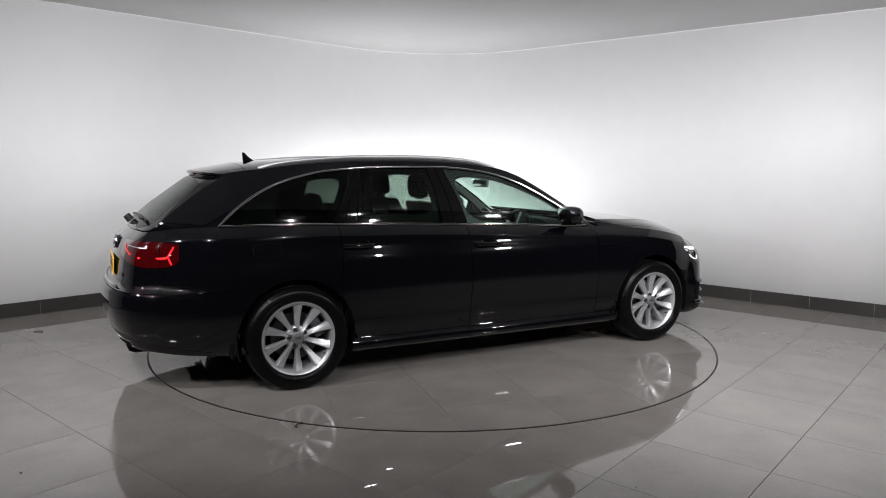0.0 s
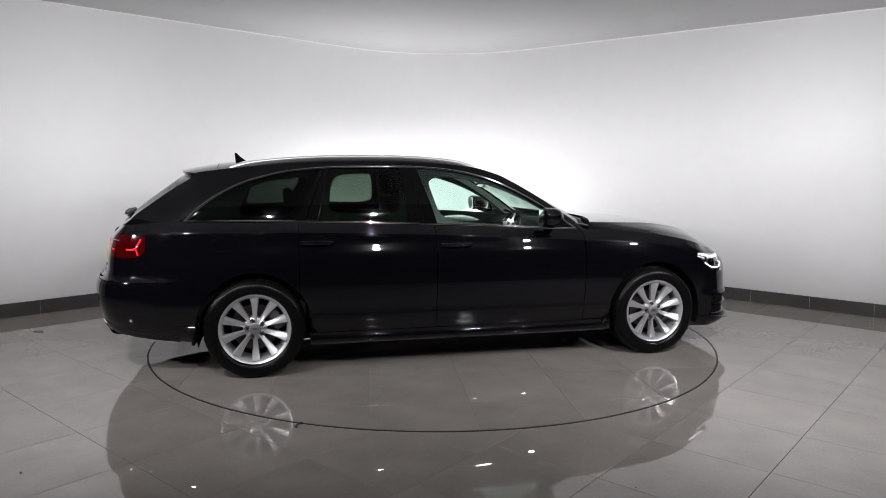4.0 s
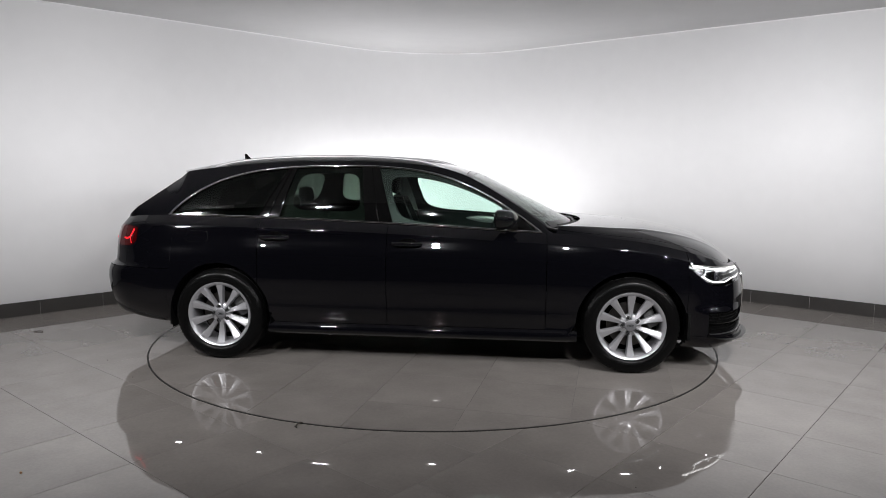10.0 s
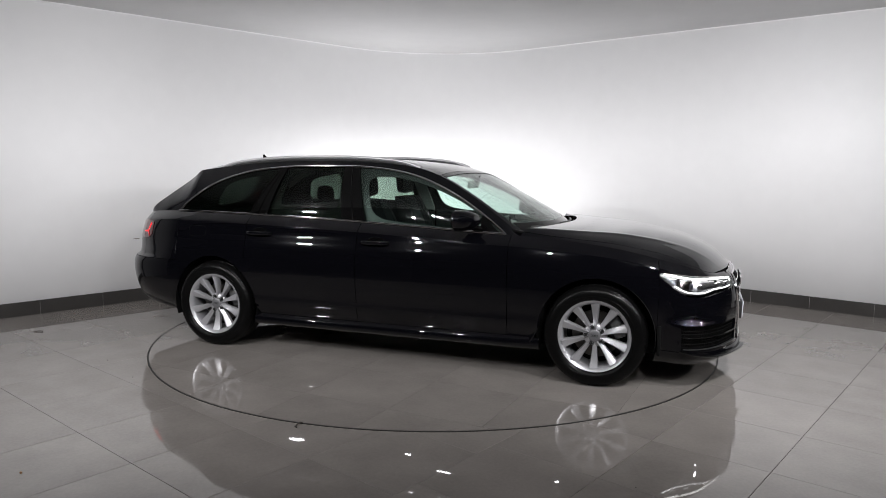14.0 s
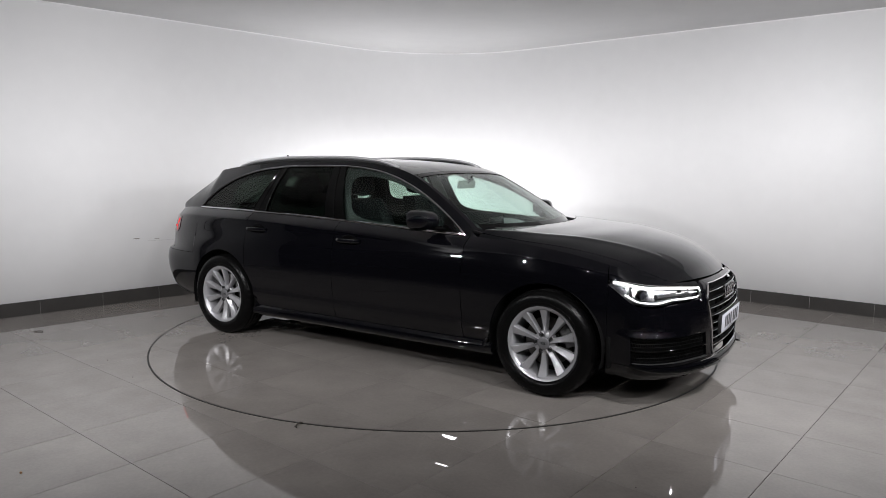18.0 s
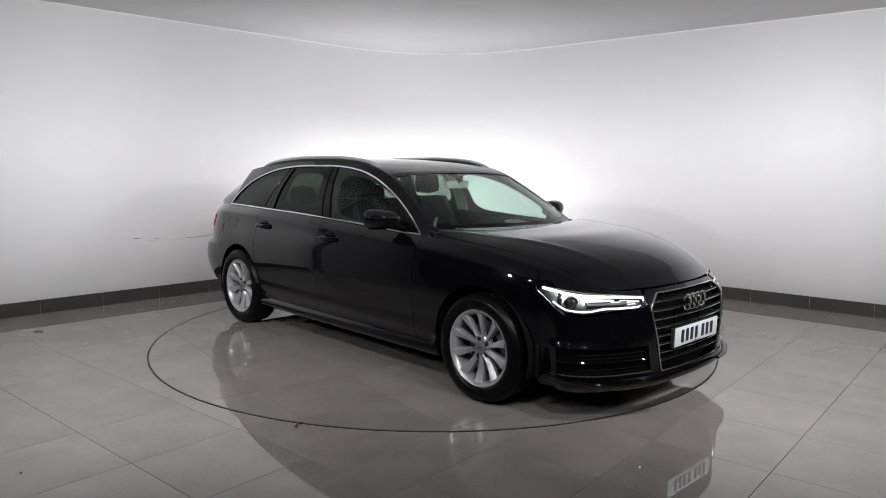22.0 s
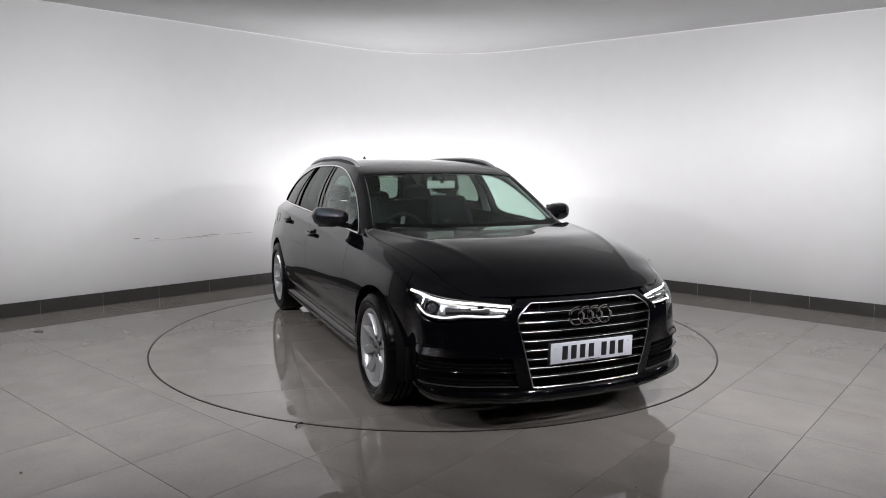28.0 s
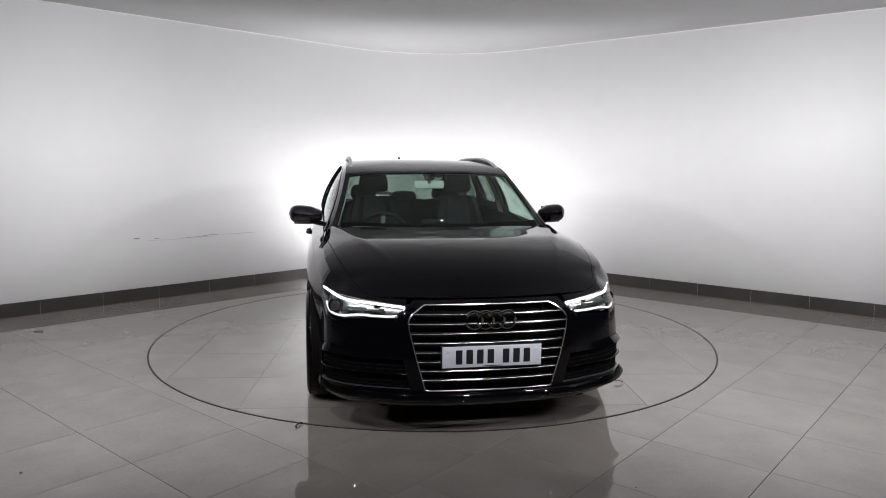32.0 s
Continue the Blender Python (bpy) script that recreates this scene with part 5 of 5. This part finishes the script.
    rg = lat(bm, [(0.078, -0.075), (0.074, -0.052), (0.062, -0.044), (0.030, -0.042)], 40)
    part("hub", bm, M_ALLOY, wheel)
    bm = bmesh.new()
    rg = lat(bm, [(0.041, -0.040), (0.040, -0.031), (0.035, -0.028), (0.012, -0.0275), (0.001, -0.0275)], 32)
    part("hub_cap", bm, material("dull_silver_cap", (0.15, 0.15, 0.155), 0.45, 0.6), wheel)
    for k in range(4):
        bm = bmesh.new()
        sweep(bm, [m @ Vector(((k - 1.5) * 0.0095 + 0.007 * math.cos(a), 0.007 * math.sin(a), -0.0270)) for a in [2 * math.pi * i / 14 for i in range(14)]], 0.0012, 0.001, 4, True, up=m.to_3x3() @ Vector((0, 0, 1)))
        part("cap_ring", bm, M_DASH, wheel)
    for k in range(5):
        a = radians(90 + 18 + 72 * k)
        bm = bmesh.new()
        mm = m @ Matrix.Translation((0.054 * math.cos(a), 0.054 * math.sin(a), 0))
        lathe(bm, [(0.0150, -0.036), (0.0150, -0.033), (0.0120, -0.0335), (0.0115, -0.044)], mm, 14)
        lathe(bm, [(0.0001, -0.030), (0.008, -0.031), (0.0095, -0.045)], mm, 6)
        part("wheel_bolt", bm, M_PLASTIC, wheel)
    bm = bmesh.new()
    lat(bm, [(0.155, -0.105), (0.155, -0.118), (0.05, -0.12)], 48)
    lat(bm, [(0.155, -0.105), (0.08, -0.104), (0.075, -0.085), (0.03, -0.08)], 48)
    part("brake_disc", bm, material("worn_steel_disc", (0.10, 0.095, 0.09), 0.35, 1.0, grain=(8, 0.2)), wheel)
    bm = bmesh.new()
    ang = radians(25 if side < 0 else 155)
    mm = m @ Matrix.Rotation(ang, 4, "Z")
    vs = box(bm, 0.145, 0, -0.105, 0.075, 0.16, 0.06, 0.012)
    for v in vs:
        v.co = mm @ v.co
    part("brake_caliper", bm, material("dull_caliper_metal", (0.10, 0.10, 0.10), 0.5, 0.6), wheel)
    bm = bmesh.new()
    lat(bm, [(0.001, -0.19), (0.20, -0.19), (0.205, -0.185)], 40)
    part("inner_shield", bm, M_MATT, wheel)
    bm = bmesh.new()
    sweep(bm, [m @ Vector((0.17, -0.118, -0.05)), m @ Vector((0.165, -0.112, -0.018))], 0.004, 0.004, 8)
    part("valve", bm, M_PLASTIC, wheel)
    return wheel


for x in (WB, -WB):
    for side in (1, -1):
        build_wheel(x, side)

# ---- turntable ----


def clip_to_disc(poly, r, n=128):
    """Cut a convex polygon by a disc about the origin."""
    for k in range(n):
        a = 2 * math.pi * k / n
        nx, ny = math.cos(a), math.sin(a)
        out = []
        for p, q in zip(poly, poly[1:] + poly[:1]):
            dp, dq = r - (p[0] * nx + p[1] * ny), r - (q[0] * nx + q[1] * ny)
            if dp >= 0:
                out.append(p)
            if dp * dq < 0:
                t = dp / (dp - dq)
                out.append((p[0] + t * (q[0] - p[0]), p[1] + t * (q[1] - p[1])))
        poly = out
        if len(poly) < 3:
            return []
    return poly


turntable = new("turntable")
tagged(turntable, "round turntable faced with grey tiles, level with the floor", "turntable")
bm = bmesh.new()
ring = lathe(bm, [(0.01, -0.001), (RING - 0.004, -0.001), (RING - 0.004, -0.007)], Matrix(), 160)
part("plate", bm, M_GROUT, turntable)
bm = bmesh.new()
lathe(bm, [(RING - 0.004, -0.002), (RING - 0.004, 0.0032), (RING + 0.007, 0.0032), (RING + 0.007, -0.002)], Matrix(), 180)
part("edge_ring", bm, material("black_rubber_seal", (0.012, 0.011, 0.010), 0.55, grain=(20, 0.3)), turntable)
TABLE_TURN = radians(-7.6)
TABLE_SHIFT, TABLE_PITCH = (0.05, 0.0), 0.602
ca, sa = math.cos(TABLE_TURN), math.sin(TABLE_TURN)
for i in range(-6, 7):
    for j in range(-6, 7):
        x0, y0 = i * TABLE_PITCH + TABLE_SHIFT[0], j * TABLE_PITCH + TABLE_SHIFT[1]
        quad = [(x0 + dx, y0 + dy) for dx, dy in ((0.0011, 0.0011), (TABLE_PITCH - 0.0011, 0.0011), (TABLE_PITCH - 0.0011, TABLE_PITCH - 0.0011), (0.0011, TABLE_PITCH - 0.0011))]
        quad = clip_to_disc([(ca * x - sa * y, sa * x + ca * y) for x, y in quad], RING - 0.004)
        if not quad:
            continue
        k = len(quad)
        vs = [(x, y, 0.002) for x, y in quad] + [(x, y, -0.0005) for x, y in quad]
        fs = [tuple(range(k))] + [(a, a + k, (a + 1) % k + k, (a + 1) % k) for a in range(k)]
        link_mesh("tile", vs, fs, M_TILE, turntable, smooth=False)

# ---- wall details ----
skirting_line = wall_line(0.0, steps=24)


def along(line, d):
    for a, b in zip(line, line[1:]):
        n = (b - a).length
        if d <= n:
            return a + (b - a) * (d / n)
        d -= n
    return line[-1]


base_root = tagged(new("baseboard"), "dark grey tile skirting along the wall", "skirting", kind="structure")
length_in = sum((b - a).length for a, b in zip(skirting_line, skirting_line[1:]))
fine_in, fine_out = wall_line(0.0, steps=60), wall_line(0.0118, steps=60)
length_out = sum((b - a).length for a, b in zip(fine_out, fine_out[1:]))
d = 0.13
while d + 0.56 < length_in:
    n = 6
    ts = [d + 0.0012 + (0.5625 - 0.0024) * k / n for k in range(n + 1)]
    inner_pts, outer_pts = [along(fine_in, t) for t in ts], [along(fine_out, t * length_out / length_in) for t in ts]
    vs, fs = [], []
    for a, b in zip(inner_pts, outer_pts):
        vs += [(a.x, a.y, 0.0), (a.x, a.y, 0.127), (b.x, b.y, 0.129), (b.x, b.y, 0.0)]
    for k in range(n):
        for e in range(3):
            fs.append((4 * k + e, 4 * k + 4 + e, 4 * k + 5 + e, 4 * k + 1 + e))
    fs += [(0, 1, 2, 3), (4 * n + 3, 4 * n + 2, 4 * n + 1, 4 * n)]
    link_mesh("skirting_tile", vs, fs, M_SKIRT, base_root, smooth=False)
    d += 0.5625
joint = strip("skirting_joint", wall_line(0.003, steps=40), wall_line(0.0115, steps=40), 0.0, 0.124, material("pale_joint", (0.35, 0.34, 0.33), 0.8))
joint.parent = base_root

# scuff marks low on the left wall
M_SCUFF = material("scuff", (0.30, 0.28, 0.26), 0.8, grain=(30, 0.4))
for line, th in ((((4.275, 0.645), (4.235, 0.640), (4.20, 0.644)), 0.010), (((4.055, 0.628), (4.0, 0.628)), 0.007), (((4.12, 0.615), (3.95, 0.606), (3.78, 0.603)), 0.003),
                 (((3.79, 0.612), (3.62, 0.615), (3.44, 0.626), (3.31, 0.627)), 0.007), (((3.60, 0.605), (3.35, 0.614)), 0.003), (((3.28, 0.622), (3.10, 0.622), (2.90, 0.619)), 0.004)):
    random.seed(int(line[0][0] * 100))
    bm = bmesh.new()
    n = 14
    ds, zs = [p[0] for p in line][::-1], [p[1] for p in line][::-1]
    lo, hi = [], []
    for k in range(n + 1):
        d = ds[0] + (ds[-1] - ds[0]) * k / n
        q = CORNER + DL * d + Vector((-DL.y, DL.x)) * -0.0105
        w = th * (0.3 + random.random()) * math.sin(math.pi * (0.08 + 0.84 * k / n))
        zz = float(np.interp(d, ds, zs)) + random.uniform(-0.002, 0.002)
        lo.append(bm.verts.new((q.x, q.y, zz - w / 2))), hi.append(bm.verts.new((q.x, q.y, zz + w / 2)))
    for k in range(n):
        bm.faces.new((lo[k], lo[k + 1], hi[k + 1], hi[k]))
    part("scuff_mark", bm, M_SCUFF, wall, smooth=False)

# a leaf, crumbs and a bit of cable tie on the floor
M_LEAF = material("dry_leaf", (0.20, 0.10, 0.04), 0.7, grain=(40, 0.3))
M_CRUMB = material("dark_grit", (0.03, 0.025, 0.02), 0.8)


def litter(name, label, x, y, z, size, mat, kind, turn=None):
    random.seed(int(abs(x * 1000)))
    bm = bmesh.new()
    if kind == "leaf":
        n = 9
        mid_line = [Vector((size * (k / (n - 1) - 0.5), 0, 0.006 + 0.010 * math.sin(2.5 * k / n))) for k in range(n)]
        a, b = [], []
        for k, p in enumerate(mid_line):
            w = size * 0.30 * math.sin(math.pi * (0.05 + 0.9 * k / (n - 1))) * (1 + 0.3 * (-1)**k)
            a.append(bm.verts.new(p + Vector((0, w, 0.008)))), b.append(bm.verts.new(p + Vector((0, -w, 0.004))))
        c = [bm.verts.new(p) for p in mid_line]
        for k in range(n - 1):
            bm.faces.new((a[k], a[k + 1], c[k + 1], c[k])), bm.faces.new((c[k], c[k + 1], b[k + 1], b[k]))
    elif kind == "strip":
        sweep(bm, [(-size / 2, 0, 0.004), (-size * 0.4, 0.012, 0.005), (0.0, 0.014, 0.006), (size * 0.45, 0.008, 0.006), (size / 2, -0.004, 0.004)], 0.005, 0.004, 6)
    else:
        bmesh.ops.create_icosphere(bm, subdivisions=1, radius=size / 2)
        for v in bm.verts:
            v.co *= random.uniform(0.6, 1.2)
            v.co.z = max(v.co.z, -size * 0.25) + size * 0.25
    ob = part(name, bm, mat)
    ob.matrix_basis = pose(x, y, z, 0, 0, random.uniform(0, 360) if turn is None else turn)
    return tagged(ob, label, name.replace("_", " "))


leaf = litter("dry_leaf", "small curled brown dry leaf lying on the turntable", 1.213, -1.40, 0.002, 0.055, M_LEAF, "leaf")
litter("rubber_strip", "short black rubber strip lying on the floor", -3.314, -0.054, 0.0, 0.07, M_CRUMB, "strip", 5)
litter("rubber_strip", "short black rubber strip beside the turntable", -0.729, -2.172, 0.004, 0.07, M_CRUMB, "strip", 76)
litter("floor_crumb", "tiny brown crumb on the tiled floor", -1.893, -2.762, 0.0, 0.014, M_LEAF, "crumb")
random.seed(5)
for x, y in ((2.42, -0.47), (3.3, 0.2), (2.6, 0.5), (3.45, -0.35), (0.9, -2.9), (-2.35, -0.9), (-2.0, -1.3), (-2.9, -1.9)):
    tagged(litter("floor_crumb", "tiny dark crumb on the tiled floor", x, y, 0.0, random.uniform(0.006, 0.012), M_CRUMB, "crumb"), group="crumbs on the floor")

# ---- floor tiles, last ----


def tile_mesh():
    h, j, b = PITCH / 2, 0.0011, 0.0010
    vs, fs = [], []
    for s, z in ((h - j - b, 0.0), (h - j, -b), (h - j, -0.008)):
        vs += [(-s, -s, z), (s, -s, z), (s, s, z), (-s, s, z)]
    fs.append((0, 1, 2, 3))
    for r in range(2):
        for k in range(4):
            fs.append((4 * r + k, 4 * r + 4 + k, 4 * r + 4 + (k + 1) % 4, 4 * r + (k + 1) % 4))
    me = bpy.data.meshes.new("tile")
    me.from_pydata(vs, [], fs)
    me.materials.append(M_TILE)
    return me, vs, fs


shared, t_vs, t_fs = tile_mesh()
rot = math.atan2(TILE_A.y, TILE_A.x)
near, rest = [], []
for i in range(-20, 26):
    for j in range(-26, 26):
        shift = 0.27 if i >= 3 else 0.02
        c = TILE_O + TILE_A * PITCH * (i + 0.5) + TILE_B * PITCH * (j + 0.5 + shift)
        if abs(c.x) > 11.4 or not -13.4 < c.y < 7.4:
            continue
        if (c - CORNER).dot(Vector((0.70086, -0.7133))) < -0.30 or (c - CORNER).dot(Vector((-0.6536, -0.7568))) < -0.30:
            continue
        if c.length < RING - 0.45:
            continue
        (near if (c - Vector((0, -0.6))).length < 4.9 else rest).append(c)
near.sort(key=lambda c: (c - Vector((0, -1.0))).length)
near, extra = near[:300], near[300:]
for c in near:
    ob = new("tile", shared)
    ob.parent = ground
    ob.matrix_basis = Matrix.Translation((c.x, c.y, 0)) @ Matrix.Rotation(rot, 4, "Z")
vs, fs = [], []
for c in rest + extra:
    k = len(vs)
    vs += [(c.x + math.cos(rot) * x - math.sin(rot) * y, c.y + math.sin(rot) * x + math.cos(rot) * y, z) for x, y, z in t_vs]
    fs += [tuple(k + a for a in f) for f in t_fs]
far_tiles = link_mesh("far_tiles", vs, fs, M_TILE, ground, smooth=False)
tagged(far_tiles, kind="stuff")


def motions():
    rows_car, rows_table, rows_leaf = [], [], []
    leaf_on_table = Matrix.Rotation(radians(-TURN[-1][1]), 4, "Z") @ leaf.matrix_basis.copy()
    for t, a in TURN:
        turn = Matrix.Rotation(radians(a), 4, "Z")
        rows_car.append((t, turn @ Matrix.Translation((-AXIS[0], -AXIS[1], 0))))
        rows_table.append((t, turn))
        rows_leaf.append((t, turn @ leaf_on_table))
    walk(car, rows_car)
    walk(turntable, rows_table)
    walk(leaf, rows_leaf)


motions()
